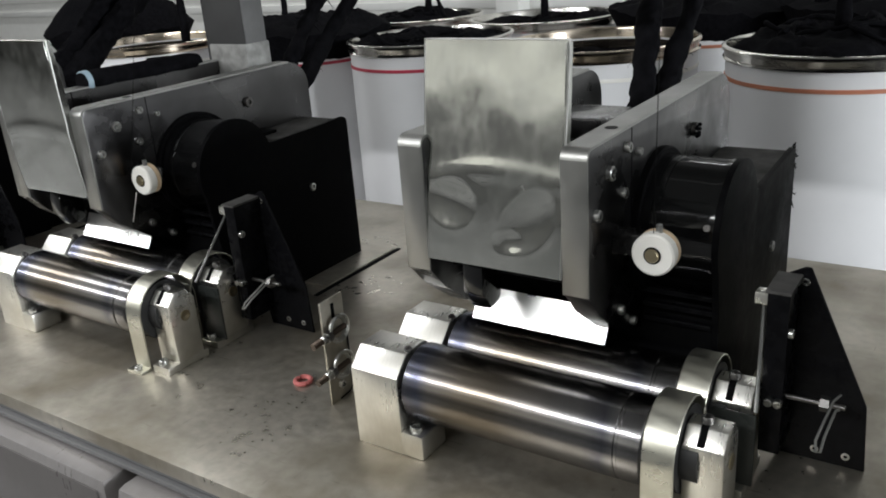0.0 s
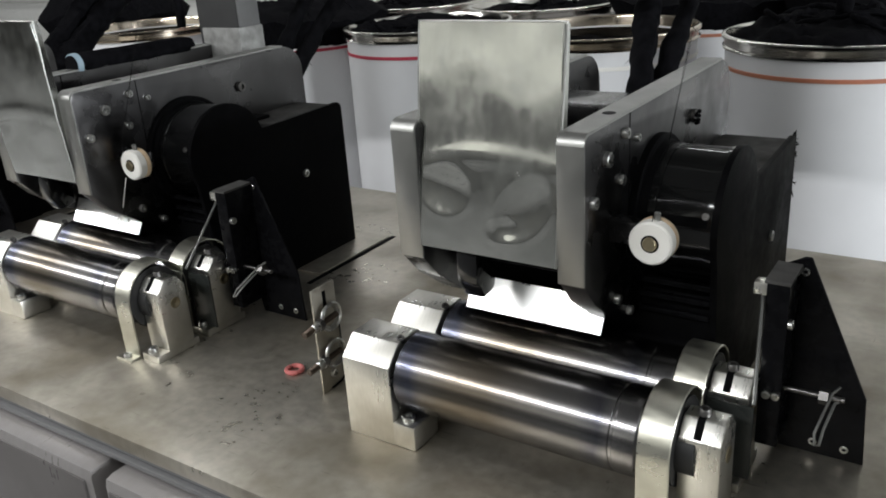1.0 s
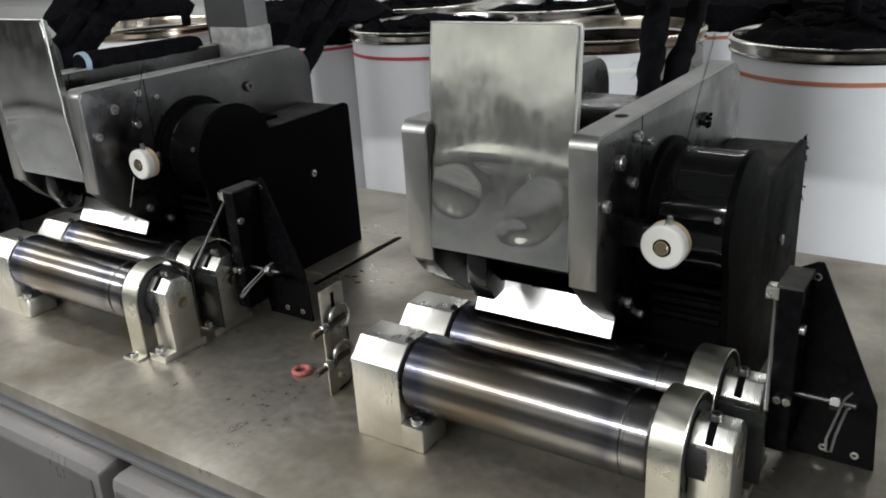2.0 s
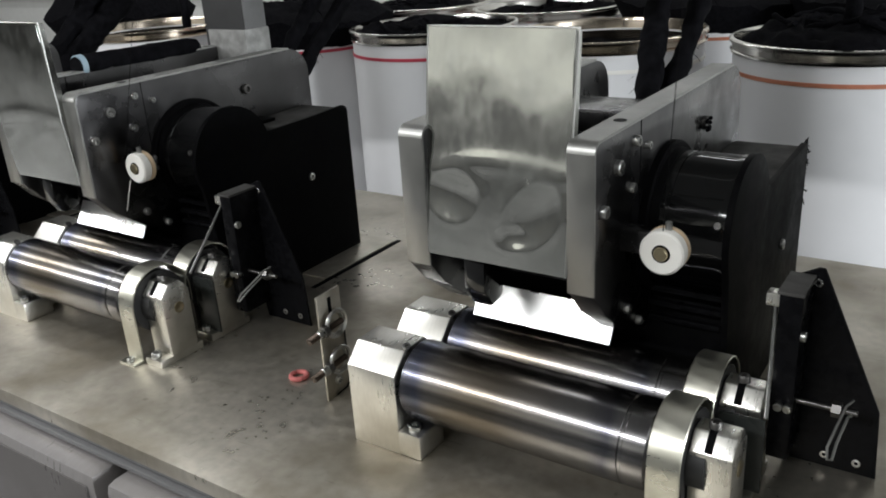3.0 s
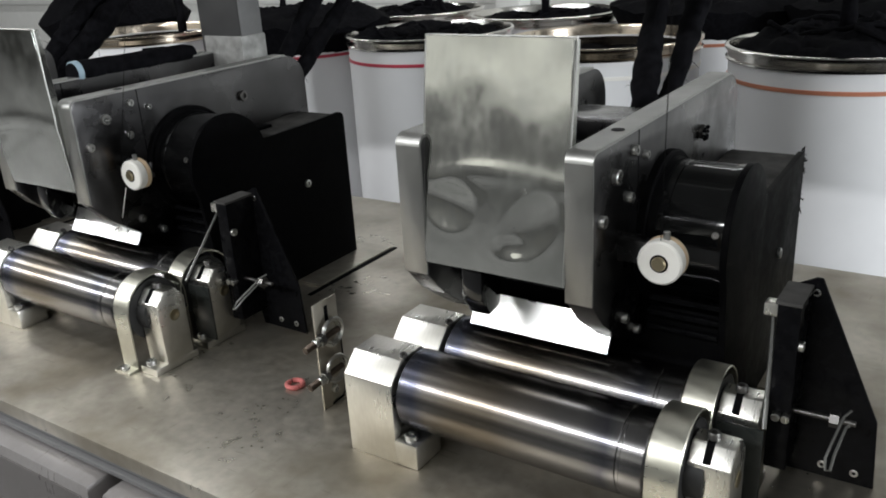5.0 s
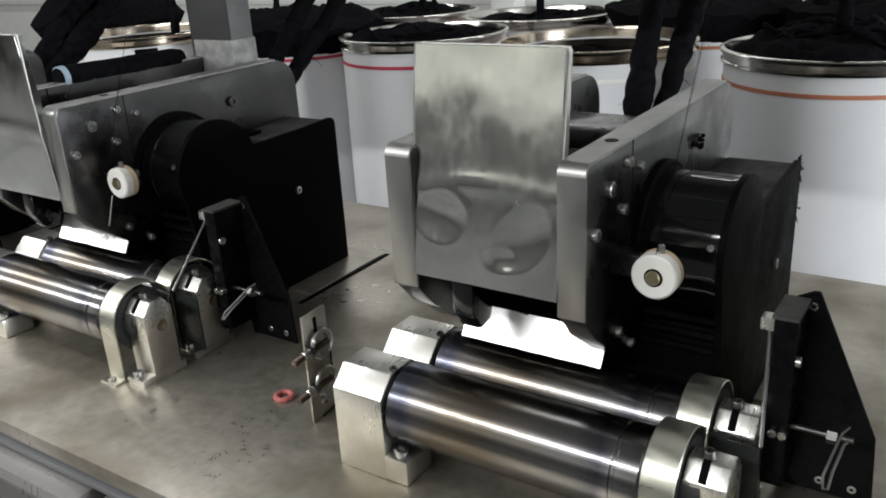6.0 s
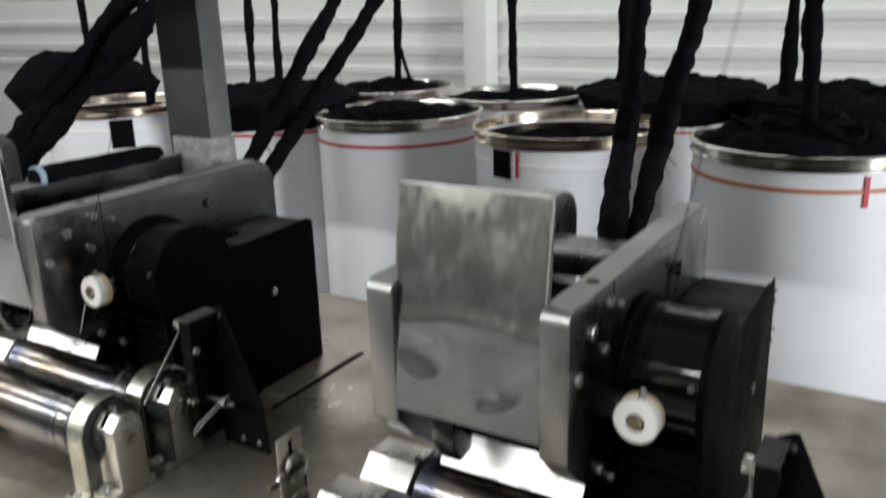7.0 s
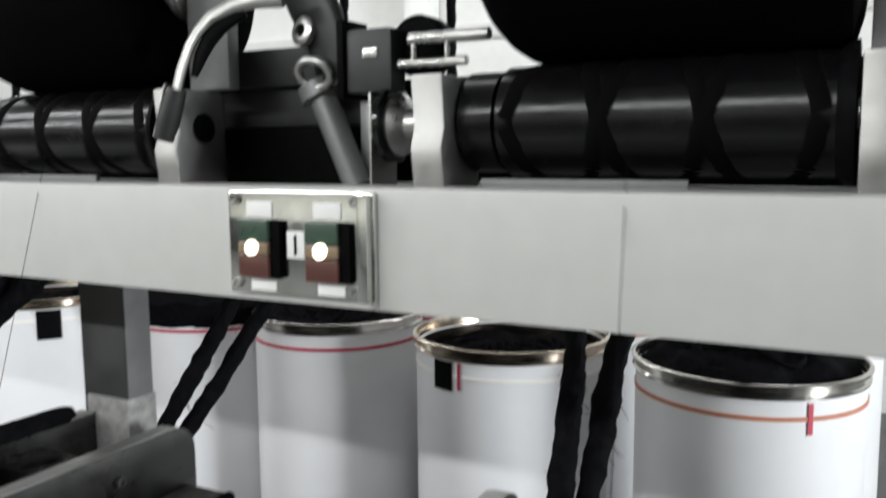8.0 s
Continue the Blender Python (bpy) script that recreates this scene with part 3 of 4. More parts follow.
# ---- stop brackets ----
def make_stop():
    g = thing("stop_bracket", "black triangular steel bracket bolted to the bed beside the rollers", "bracket", (0, 0, TOP), "stop brackets")
    part("gusset", prism([(0.116, 0), (0.104, 0.06), (0.104, 0.216), (0.130, 0.230), (0.136, 0.230), (0.202, 0.08), (0.207, 0)], "y", 0.110, 0.114, 0.001, 1), JAPAN, g)
    part("side_wall", box(0.105, 0.1275, 0.057, 0.1115, 0.03, 0.218, 0.0015), JAPAN, g)
    part("top_ledge", box(0.103, 0.1285, 0.055, 0.1115, 0.2182, 0.222, 0.001), DUSTY, g, "dusty black folded ledge")
    for x, zz in ((0.155, 0.015), (0.187, 0.014), (0.131, 0.214)):
        part("bracket_bolt", socket_bolt((x, 0.112, zz), (0, -1, 0), 0.0045, 0.003), BOLT, g)
    part("bracket_bolt", socket_bolt((0.1275, 0.063, 0.174), (1, 0, 0), 0.0055, 0.005), BOLT, g)
    for x in (0.114, 0.1235):
        part("guide_pin", rod((x, 0.060, 0.095), (x, 0.049, 0.095), 0.0045), BOLT, g)
    part("spindle", rod((0.127, 0.0725, 0.096), (0.186, 0.0725, 0.096), 0.003), DARKBOLT, g)
    part("wing_nut", turned([(0, 0.0085), (0.009, 0.0085)], (0.162, 0.0725, 0.096), (1, 0, 0), 6), DARKBOLT, g)
    pts = [(0.181, 0.068, 0.113), (0.176, 0.0586, 0.1095), (0.172, 0.035, 0.097), (0.169, 0.014, 0.087), (0.1715, 0.004, 0.080), (0.1755, 0.004, 0.081), (0.176, 0.02, 0.090), (0.180, 0.05, 0.104), (0.181, 0.066, 0.096)]
    part("spring_clip", sweep(pts, 0.0014, 6), EDGE, g, "bright wire spring clip")
    # dark sheet added in place of the shade before the rear end block
    part("shade_sheet", box(0.066, 0.1115, 0.0125, 0.0160, 0.012, 0.0985, 0.001), BLOCKSHADE, g, "dark sheet standing in for the shade on the rear end block")
    part("rod", rod((0.120, -0.030, 0.129), (0.100, 0.068, 0.207), 0.0020), EDGE, g, "thin bright steel rod")
    part("rod_clamp", box(0.092, 0.1055, 0.058, 0.074, 0.203, 0.217, 0.002), ALU, g)
    return g


stop = make_stop()
for hx in (-0.8, -1.6, 0.8):
    copy_thing(stop, pose(hx, 0, TOP))

# ---- guide bracket with two spring eyes, and the loose washer ----
gb = thing("guide_bracket", "small drilled steel guide plate with two coiled wire eyes", "bracket", (-0.42, -0.025, TOP))
part("upright", box(-0.003, 0.0, -0.022, 0.022, 0, 0.150, 0.0008), TABLE, gb, "scratched steel plate")
part("edge_wire", sweep([(0.0012, 0.0215, 0.098), (0.0012, 0.0218, 0.07), (0.0012, 0.022, 0.03), (0.0012, 0.0215, 0.010), (0.0012, 0.015, 0.004), (0.0012, -0.006, 0.002)], 0.0011, 6), MATT, gb, "thin black wire along the plate edge")
for zz in (0.108, 0.055):
    eye = [(0.010, -0.001 + 0.0185 * math.cos(a), zz + 0.0185 * math.sin(a)) for a in [2 * math.pi * i / 24 for i in range(24)]]
    part("wire_eye", sweep(eye, 0.0019, 8, closed=True), BOLT, gb)
    eye = [(0.004 + 0.0008 * i / 3, -0.001 + 0.015 * math.cos(i * 0.5), zz + 0.015 * math.sin(i * 0.5)) for i in range(26)]
    part("coil_spring", sweep(eye, 0.0014, 6), BOLT, gb)
    part("stud", rod((0.010, 0.010, zz), (0.006, -0.046, zz - 0.006), 0.004, 12), RUST, gb, "brown threaded stud")
    ax = Vector((-0.004, -0.056, -0.006)).normalized()
    thread = [q for i in range(9) for q in ((0.0026 * i, 0.0036), (0.0026 * i + 0.0013, 0.0050))]
    part("stud_thread", turned(thread, Vector((0.0073, -0.028, zz - 0.004)), ax, 12), RUST, gb, "brown screw thread")
    part("nut", turned([(0, 0.008), (0.007, 0.008)], (0.008, -0.018, zz - 0.003), (0, -1, -0.1), 6), DARKBOLT, gb)
    part("stud_sleeve", rod((0.008, -0.024, zz - 0.004), (0.007, -0.034, zz - 0.005), 0.0062, 12), BOLT, gb)
part("slot", box(-0.0005, 0.0006, -0.003, 0.003, 0.118, 0.142, 0), MATT, gb)
part("screw", socket_bolt((0, 0, 0.022), (1, 0, 0), 0.006, 0.004), BOLT, gb)
ring = [(0.011 * math.cos(a), 0.011 * math.sin(a), 0.0035) for a in [2 * math.pi * i / 24 for i in range(24)]]
w = tagged(part("washer", sweep(ring, 0.0035, 8, closed=True), PINK), "loose red fibre washer lying on the bed", "washer")
w.location = (-0.499, -0.019, TOP)


# ---- sliver cans ----
RC, HC = 0.35, 1.018


def make_can(band, rim):
    c = thing("sliver_can", "white plastic sliver can with polished steel rim", "can", group="sliver cans")
    part("can_wall", turned([(0.03, 0.2), (0.0, RC - 0.012), (0.02, RC - 0.002), (HC - 0.04, RC - 0.004), (HC - 0.04, RC - 0.012), (HC - 0.24, RC - 0.012)], (0, 0, 0), (0, 0, 1), 72), CANWALL, c)
    part("rim", turned([(HC - 0.046, RC - 0.002), (HC - 0.044, RC + 0.005), (HC - 0.038, RC + 0.006), (HC - 0.034, RC + 0.001), (HC - 0.016, RC + 0.001), (HC - 0.012, RC + 0.009), (HC - 0.004, RC + 0.010), (HC, RC + 0.005), (HC, RC - 0.003), (HC - 0.01, RC - 0.007), (HC - 0.16, RC - 0.010), (HC - 0.16, RC - 0.0125), (HC - 0.046, RC - 0.0125), (HC - 0.046, RC - 0.002)], (0, 0, 0), (0, 0, 1), 72, caps=False), rim, c, "polished steel rim")
    part("band", turned([(0, RC - 0.0035), (0.001, RC - 0.0005), (0.012, RC - 0.0005), (0.013, RC - 0.0035)], (0, 0, HC - 0.106), (0, 0, 1), 72, caps=False), band, c, "coloured marking band")
    return c


def make_heap(x, y, top, seed, sag=0.05, over=0.0):
    """Coiled black sliver heaped in a can: a lumpy dome with loops lying on it."""
    bm = bmesh.new()
    rings, seg, nr = [], 56, 18
    for i in range(nr + 1):
        f = i / nr
        r = (RC - 0.024) * f
        ring = []
        for k in range(seg if i else 1):
            a = 2 * math.pi * k / seg
            px, py = r * math.cos(a), r * math.sin(a)
            q = Vector((px, py, seed * 3.1))
            lump = 0.045 * noise.noise(q * 8) + 0.022 * noise.noise(q * 24) + 0.014 * noise.noise(q * 55)
            rise = max(0.0, top - HC + 0.02)
            z = min(top, HC - 0.02) + rise * (1 - f ** 4.5) + lump * (1 - 0.2 * f) - sag * 0.2 * f
            spill = rise * 0.45 * f ** 4 + over * f ** 3
            z += 0.28 * over * f ** 2
            ring.append(bm.verts.new((px * (1 + spill), py * (1 + spill), z)))
        rings.append(ring)
    for k in range(seg):
        bm.faces.new((rings[0][0], rings[1][k], rings[1][(k + 1) % seg]))
    for a, b in zip(rings[1:], rings[2:]):
        for k in range(seg):
            bm.faces.new((a[k], b[k], b[(k + 1) % seg], a[(k + 1) % seg]))
    low = [bm.verts.new((v.co.x * 0.93 / (1 + 1.15 * over), v.co.y * 0.93 / (1 + 1.15 * over), HC - 0.158)) for v in rings[-1]]
    for k in range(seg):
        bm.faces.new((rings[-1][k], low[k], low[(k + 1) % seg], rings[-1][(k + 1) % seg]))
    bm.faces.new(low)
    h = thing("sliver_heap", "coiled black fibre sliver heaped inside a can", "fibre", (x, y, 0), "sliver heaps")
    part("coil_bed", bm, FIBRE, h)
    rng = random.Random(seed)
    for n in range(9):
        cr, ca, lr = rng.uniform(0.02, 0.17), rng.uniform(0, 6.28), rng.uniform(0.06, 0.13)
        ph, sp = rng.uniform(0, 6.28), rng.uniform(3.2, 5.6)
        pts = []
        for i in range(26):
            a = ph + sp * i / 25
            px, py = cr * math.cos(ca) + lr * math.cos(a), cr * math.sin(ca) + lr * math.sin(a)
            f = min(1.0, math.hypot(px, py) / RC)
            pts.append((px, py, min(top, HC - 0.02) + max(0.0, top - HC + 0.02) * (1 - f ** 4.5) + 0.002 + 0.045 * noise.noise(Vector((px, py, seed * 3.1)) * 8)))
        part("sliver_loop", sweep(pts, [0.011 * (0.75 + 0.4 * noise.noise(Vector((i * 0.3, n, seed)))) for i in range(26)], 8, 0.5, seed=n), FIBRE, h)
    return h


# x, y, band, heap height, with a paper label
CANS = [(-0.165, 2.15, ORANGE, 1.06, 0), (-0.985, 2.17, NYLON, 0.94, 1), (-1.805, 2.26, RED, 1.0, 0), (-2.53, 2.28, RED, 1.10, 0), (-3.40, 2.08, NYLON, 0.95, 1),
        (-0.12, 2.95, RED, 1.08, 0), (-0.86, 2.98, ORANGE, 1.08, 0), (-1.62, 2.98, RED, 0.99, 0), (-2.42, 3.05, RED, 1.03, 0), (-4.12, 2.42, RED, 1.22, 0)]
for n, (x, y, band, top, lab) in enumerate(CANS):
    c = make_can(band, RIMGOLD if lab else RIM)
    c.location = (x, y, 0)
    make_heap(x, y, top, n + 1, 0.05 if top > 1 else 0.0, 0.2 if n in (3, 5, 6, 9) else 0.0)
    to_eye = math.atan2(-0.69 - y, 0.22 - x)
    marks = []
    if n == 0:
        marks = [(0.50, 0.007, HC - 0.145, HC - 0.055, RED, "tick_mark", "red tick mark")]
    if lab:
        off = -0.72 if n == 1 else 0.0
        marks = [(off, 0.042 if n == 1 else 0.052, HC - 0.150 if n == 1 else HC - 0.185, HC - 0.052, MATT, "label_card", "small black label card")]
        if n == 1:
            marks.append((off + 0.20, 0.006, HC - 0.142, HC - 0.052, RED, "tick_mark", "red tick mark"))
    for da, half, z0, z1, mat, nm, lbl in marks:
        a = to_eye + da
        bm = bmesh.new()
        w = half / RC
        cols = []
        for k in range(5):
            b = a - w + 2 * w * k / 4
            cols.append([bm.verts.new((rr * math.cos(b), rr * math.sin(b), zz)) for rr in (RC - 0.004, RC + 0.0012) for zz in (z0, z1)])
        for p, q in zip(cols, cols[1:]):
            bm.faces.new((p[2], q[2], q[3], p[3]))
            bm.faces.new((p[1], q[1], q[3], p[3]))
            bm.faces.new((p[0], q[0], q[2], p[2]))
        part(nm, bm, mat, c, lbl, 0)


# ---- portal column and creel beam ----
col = thing("portal_column", "grey steel column with a stained lower sleeve behind the bed", "column", (-1.014, 0.43, 0))
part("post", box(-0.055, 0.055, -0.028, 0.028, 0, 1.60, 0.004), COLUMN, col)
# thin skin that paints the side light onto the dark post
part("post_lit_side", box(0.0552, 0.0575, -0.027, 0.027, 0, 1.595, 0.0005), LITPOST, col, "side of the post, side light put into its lighter grey")
part("sleeve", box(-0.044, 0.059, -0.032, 0.032, TOP, 1.245, 0.003), SLEEVE, col, "light grey stained sleeve")

BY = 0.15
beam = thing("creel_beam", "cream painted steel creel beam with a flat shelf behind", "beam", (0, BY, 1.502))
part("beam_shell", box(-3.2, 1.3, 0, 0.075, 0, 0.131, 0.004), BEAM, beam)
part("shelf", box(-3.2, 1.3, 0.076, 0.36, 0.096, 0.1235, 0.003), GREY, beam)
part("back_guard", box(-3.2, 1.3, 0.30, 0.312, 0.1245, 0.27, 0.002), MATT, beam, "matt black guard behind the drums")
for x in (-2.1, 1.25):
    part("beam_leg", box(x, x + 0.1, 0.255, 0.31, -1.502, 0.096, 0.004), COLUMN, beam)

# signal box on the beam
bxz = 1.567
sig = thing("signal_box", "steel signal plate with two lit red, amber and green lamp stacks", "signal lamp", (-0.381, BY, bxz))
part("plate", box(-0.099, 0.099, -0.008, 0, -0.056, 0.062, 0.003), SHEET, sig, "polished steel backing plate")
part("edge_strip", box(0.084, 0.097, -0.020, -0.008, -0.055, 0.061, 0.003), SHEET, sig)
for x in (-0.088, 0.075):
    for z in (-0.045, 0.052):
        part("screw", socket_bolt((x, -0.008, z), (0, -1, 0), 0.006, 0.004), BOLT, sig)
for x in (-0.057, 0.036):
    st = part("lamp_holder", box(x - 0.012, x + 0.037, -0.016, -0.008, -0.036, 0.030, 0.002), MATT, sig)
    part("green_lens", box(x - 0.018, x + 0.024, -0.021, -0.0082, 0.006, 0.030, 0.002), GREENL, st, "dull green lens")
    part("amber_lens", box(x - 0.018, x + 0.024, -0.021, -0.0082, -0.009, 0.005, 0.002), AMBERL, st)
    part("red_lens", box(x - 0.018, x + 0.024, -0.021, -0.0082, -0.035, -0.010, 0.002), REDL, st, "dull red lens")
    part("lit_lamp", turned([(0, 0.0085), (0.003, 0.0085), (0.006, 0.005)], (x + 0.003, -0.021, -0.001), (0, -1, 0), 20), LIT, st, "lit warm white lamp")
    part("paper_tag", box(x - 0.014, x + 0.022, -0.0095, -0.008, 0.032, 0.050, 0.0004), PAPER, sig, "blank white paper tag")
    part("paper_tag", box(x - 0.010, x + 0.026, -0.0095, -0.008, -0.051, -0.039, 0.0004), PAPER, sig, "blank white paper tag")
card = part("number_card", box(-0.014, 0.010, -0.0105, -0.008, -0.012, 0.018, 0.0004), PAPER, sig, "white card with a black numeral")
font = bpy.data.curves.new("numeral", "FONT")
font.body, font.size, font.align_x, font.extrude = "1", 0.032, "CENTER", 0.0004
num = new("numeral", font)
num.data.materials.append(MATT)
num.parent = card
num.matrix_basis = pose(-0.002, -0.0112, -0.008, 90, 0, 0)


# ---- grooved drums, packages, brackets on the shelf ----
ZD, YD, RD = 1.703, 0.285, 0.060
DRUM_X = (-0.185, 0.150)


def make_drum():
    d = thing("grooved_drum", "glossy black grooved winding drum on the creel beam", "drum", (0, YD, ZD), "grooved drums")
    L = DRUM_X[1] - DRUM_X[0]
    part("drum_body", turned([(0, 0.02), (0, RD - 0.004), (0.003, RD), (L - 0.003, RD), (L, RD - 0.004), (L, 0.02)], (DRUM_X[0], 0, 0), (1, 0, 0), 64), DRUM, d)
    for sign in (1, -1):
        pts, n = [], 120
        for i in range(n + 1):
            f = i / n
            a = sign * f * 2 * math.pi * 3 + 0.4
            pts.append((DRUM_X[0] + 0.014 + f * (L - 0.028), (RD - 0.0282) * math.cos(a), (RD - 0.0282) * math.sin(a)))
        part("groove", sweep(pts, 0.030, 16), GROOVE, d, "deep black helical groove")
    part("collar", turned([(0, 0.03), (0, 0.052), (0.002, 0.056), (0.042, 0.056), (0.044, 0.03)], (DRUM_X[0] - 0.046, 0, 0), (1, 0, 0), 48), DRUM, d, "glossy black end collar")
    part("shaft", rod((DRUM_X[0] - 0.165, 0, 0), (DRUM_X[1] + 0.05, 0, 0), 0.014, 24), BOLT, d)
    part("pulley", turned([(0, 0.02), (0, 0.042), (0.003, 0.046), (0.010, 0.046), (0.013, 0.042), (0.013, 0.02)], (DRUM_X[0] - 0.163, 0, 0), (1, 0, 0), 40), BLACK, d)
    part("end_flange", turned([(0, 0.03), (0, 0.060), (0.010, 0.068), (0.016, 0.068), (0.016, 0.03)], (DRUM_X[1] - 0.004, 0, 0), (1, 0, 0), 48), MATT, d, "matt black end flange")
    return d


def make_stand():
    """Bearing brackets, package cradle and lever of one winding position."""
    s = thing("drum_bracket", "dull aluminium drum bearing brackets standing on the creel shelf", "bracket", (0, 0, 1.625), "drum brackets")
    for x0, x1 in ((-0.270, -0.232), (0.166, 0.204)):
        b = part("bearing_bracket", prism([(0.205, 0), (0.198, 0.05), (0.206, 0.072), (0.200, 0.128), (0.285, 0.128), (0.292, 0.12), (0.292, 0)], "x", x0, x1, 0.003), CAST, s, "dull cast aluminium bearing bracket")
        part("bracket_bore", turned([(0, 0.02), (0.001, 0.02)], (x1 + 0.0002, 0.25, ZD - 1.625), (1, 0, 0), 24), MATT, b)
    part("hub", turned([(0, 0.037), (0.004, 0.038), (0.008, 0.034), (0.012, 0.026), (0.016, 0.019), (0.066, 0.018)], (-0.3345, YD, ZD - 1.625), (1, 0, 0), 40), BOLT, s, "polished bearing hub")
    part("holder_plate", box(0.1705, 0.240, 0.262, 0.284, 0.1285, 0.40, 0.004), DARKGREY, s, "dark grey package holder plate")
    part("shelf_strip", box(-0.20, 0.02, 0.228, 0.234, 0.0, 0.016, 0.001), DARKGREY, s)
    return s


def make_package():
    p = thing("wound_package", "large black wound fibre package resting on a drum", "package", (0, 0.30, ZD + RD + 0.150), "wound packages")
    rp = 0.150
    ends = [(0.0, 0.03), (0.0, 0.072), (0.010, 0.095), (0.024, 0.118), (0.040, 0.135), (0.056, 0.145), (0.072, rp)]
    ends += [(0.362, rp), (0.374, 0.146), (0.381, 0.12), (0.386, 0.08), (0.386, 0.03)]
    part("winding", turned(ends, (-0.218, 0, 0), (1, 0, 0), 80), PACK, p)
    part("end_cap", turned([(0, 0.03), (0, 0.062), (0.004, 0.068), (0.014, 0.066), (0.022, 0.05), (0.026, 0.03)], (0.1685, 0, 0), (1, 0, 0), 40), BOLT, p, "bright tube end cap")
    part("tube", rod((-0.235, 0, 0), (0.205, 0, 0), 0.03, 32), BLACK, p)
    return p


def make_cradle():
    """Leaning post with clamp, cradle arm, black cross bar, bright rods and the curved lever."""
    c = thing("package_cradle", "dark steel package cradle with bright clamp and curved lever", "cradle", (0, 0, 1.625), "package cradles")
    part("post", rod((-0.404, 0.30, 0.0), (-0.461, 0.30, 0.125), 0.0175, 24), DARKGREY, c, "grey leaning tube")
    part("clamp", turned([(0, 0.020), (0.003, 0.026), (0.022, 0.026), (0.025, 0.020)], (-0.456, 0.30, 0.112), (-0.4, 0, 0.9), 24), DARKGREY, c)
    ring = [(-0.449 + 0.024 * math.cos(a), 0.272 - 0.010 * math.sin(a), 0.143 + 0.016 * math.sin(a)) for a in [2 * math.pi * i / 28 for i in range(28)]]
    part("clamp_ring", sweep(ring, 0.0055, 10, closed=True), BOLT, c, "bright open clamp ring")
    part("cross_bar", box(-0.70, -0.43, 0.32, 0.345, 0.134, 0.185, 0.004), COLUMN, c)
    part("lower_bar", box(-0.70, -0.42, 0.335, 0.36, 0.081, 0.1325, 0.003), COLUMN, c)
    part("dark_guard", box(-0.70, -0.41, 0.335, 0.35, 0.0, 0.080, 0.002), MATT, c)
    pts = [(-0.515, 0.295, 0.33), (-0.492, 0.295, 0.285), (-0.468, 0.295, 0.237), (-0.452, 0.295, 0.205), (-0.438, 0.295, 0.172), (-0.428, 0.295, 0.127)]
    part("cradle_arm", sweep(pts, [0.042, 0.043, 0.043, 0.041, 0.038, 0.033], 20, 0.0, 0.45), COLUMN, c, "dark grey curved cradle arm")
    b = part("arm_boss", turned([(0, 0.019), (0.008, 0.019), (0.011, 0.015), (0.011, 0.009), (0.005, 0.008)], (-0.466, 0.282, 0.196), (-0.25, -1, 0.2), 24), BOLT, c, "polished boss with a dark bore")
    part("bore", turned([(0, 0.0085), (0.0006, 0.0085)], (-0.4676, 0.2755, 0.1974), (-0.25, -1, 0.2), 20), MATT, b)
    part("arm_strap", box(-0.408, -0.398, 0.262, 0.318, 0.110, 0.205, 0.002), MATT, c)
    k = part("knuckle", box(-0.3975, -0.333, 0.266, 0.302, 0.116, 0.192, 0.006), COLUMN, c)
    part("knuckle_tag", box(-0.372, -0.352, 0.2645, 0.2665, 0.157, 0.168, 0.0005), BOLT, k)
    part("arm_joint", turned([(0, 0.034), (0.004, 0.037), (0.034, 0.037), (0.038, 0.034)], (-0.318, 0.30, 0.172), (0, 1, 0), 32), MATT, c)
    for z, r, x0, x1 in ((0.176, 0.0070, -0.312, -0.208), (0.148, 0.0055, -0.326, -0.236)):
        part("guide_rod", rod((x0, 0.272, z), (x1, 0.272, z), r), BOLT, c, "bright guide rod")
    for x in (-0.306, -0.262):
        part("rod_spacer", rod((x, 0.272, 0.150), (x, 0.272, 0.174), 0.0032), BOLT, c)
    part("cover_panel", box(-0.414, -0.3675, 0.322, 0.328, 0, 0.120, 0.001), GREY, c)
    part("panel_edge", box(-0.3670, -0.3640, 0.268, 0.328, 0, 0.121, 0.0008), EDGE, c, "bright sheet edge")
    lv = [(-0.465, 0.236, 0.230), (-0.50, 0.230, 0.231), (-0.531, 0.222, 0.227), (-0.560, 0.212, 0.213), (-0.575, 0.204, 0.195), (-0.582, 0.197, 0.177), (-0.589, 0.190, 0.150), (-0.596, 0.186, 0.121)]
    part("lever", sweep(lv, 0.0105, 12, 0.0, 0.5), EDGE, c, "bright curved lever")
    part("lever_pad", sweep([(x + 0.014, y + 0.006, z - 0.010) for x, y, z in lv[2:7]], [0.006, 0.011, 0.013, 0.012, 0.006], 12, 0.0, 0.6), MATT, c, "black pad inside the lever")
    g = part("grip", sweep([(-0.592, 0.184, 0.125), (-0.599, 0.183, 0.108), (-0.609, 0.182, 0.083), (-0.616, 0.181, 0.063)], [0.0115, 0.0135, 0.0145, 0.0120], 14), RUBBER, c, "black lever grip")
    part("grip_edge", sweep([(-0.606, 0.178, 0.131), (-0.614, 0.177, 0.106), (-0.626, 0.176, 0.069)], 0.0020, 8), BOLT, g, "bright wire along the grip")
    return c


drum = make_drum()
stand = make_stand()
package = make_package()
cradle = make_cradle()
drums = [drum, copy_thing(drum, pose(-0.84, YD, ZD))]
copy_thing(stand, pose(-0.818, 0, 1.625))
copy_thing(cradle, pose(0.87, 0, 1.625))
packages = [package, copy_thing(package, pose(-0.84, 0.30, ZD + RD + 0.150))]


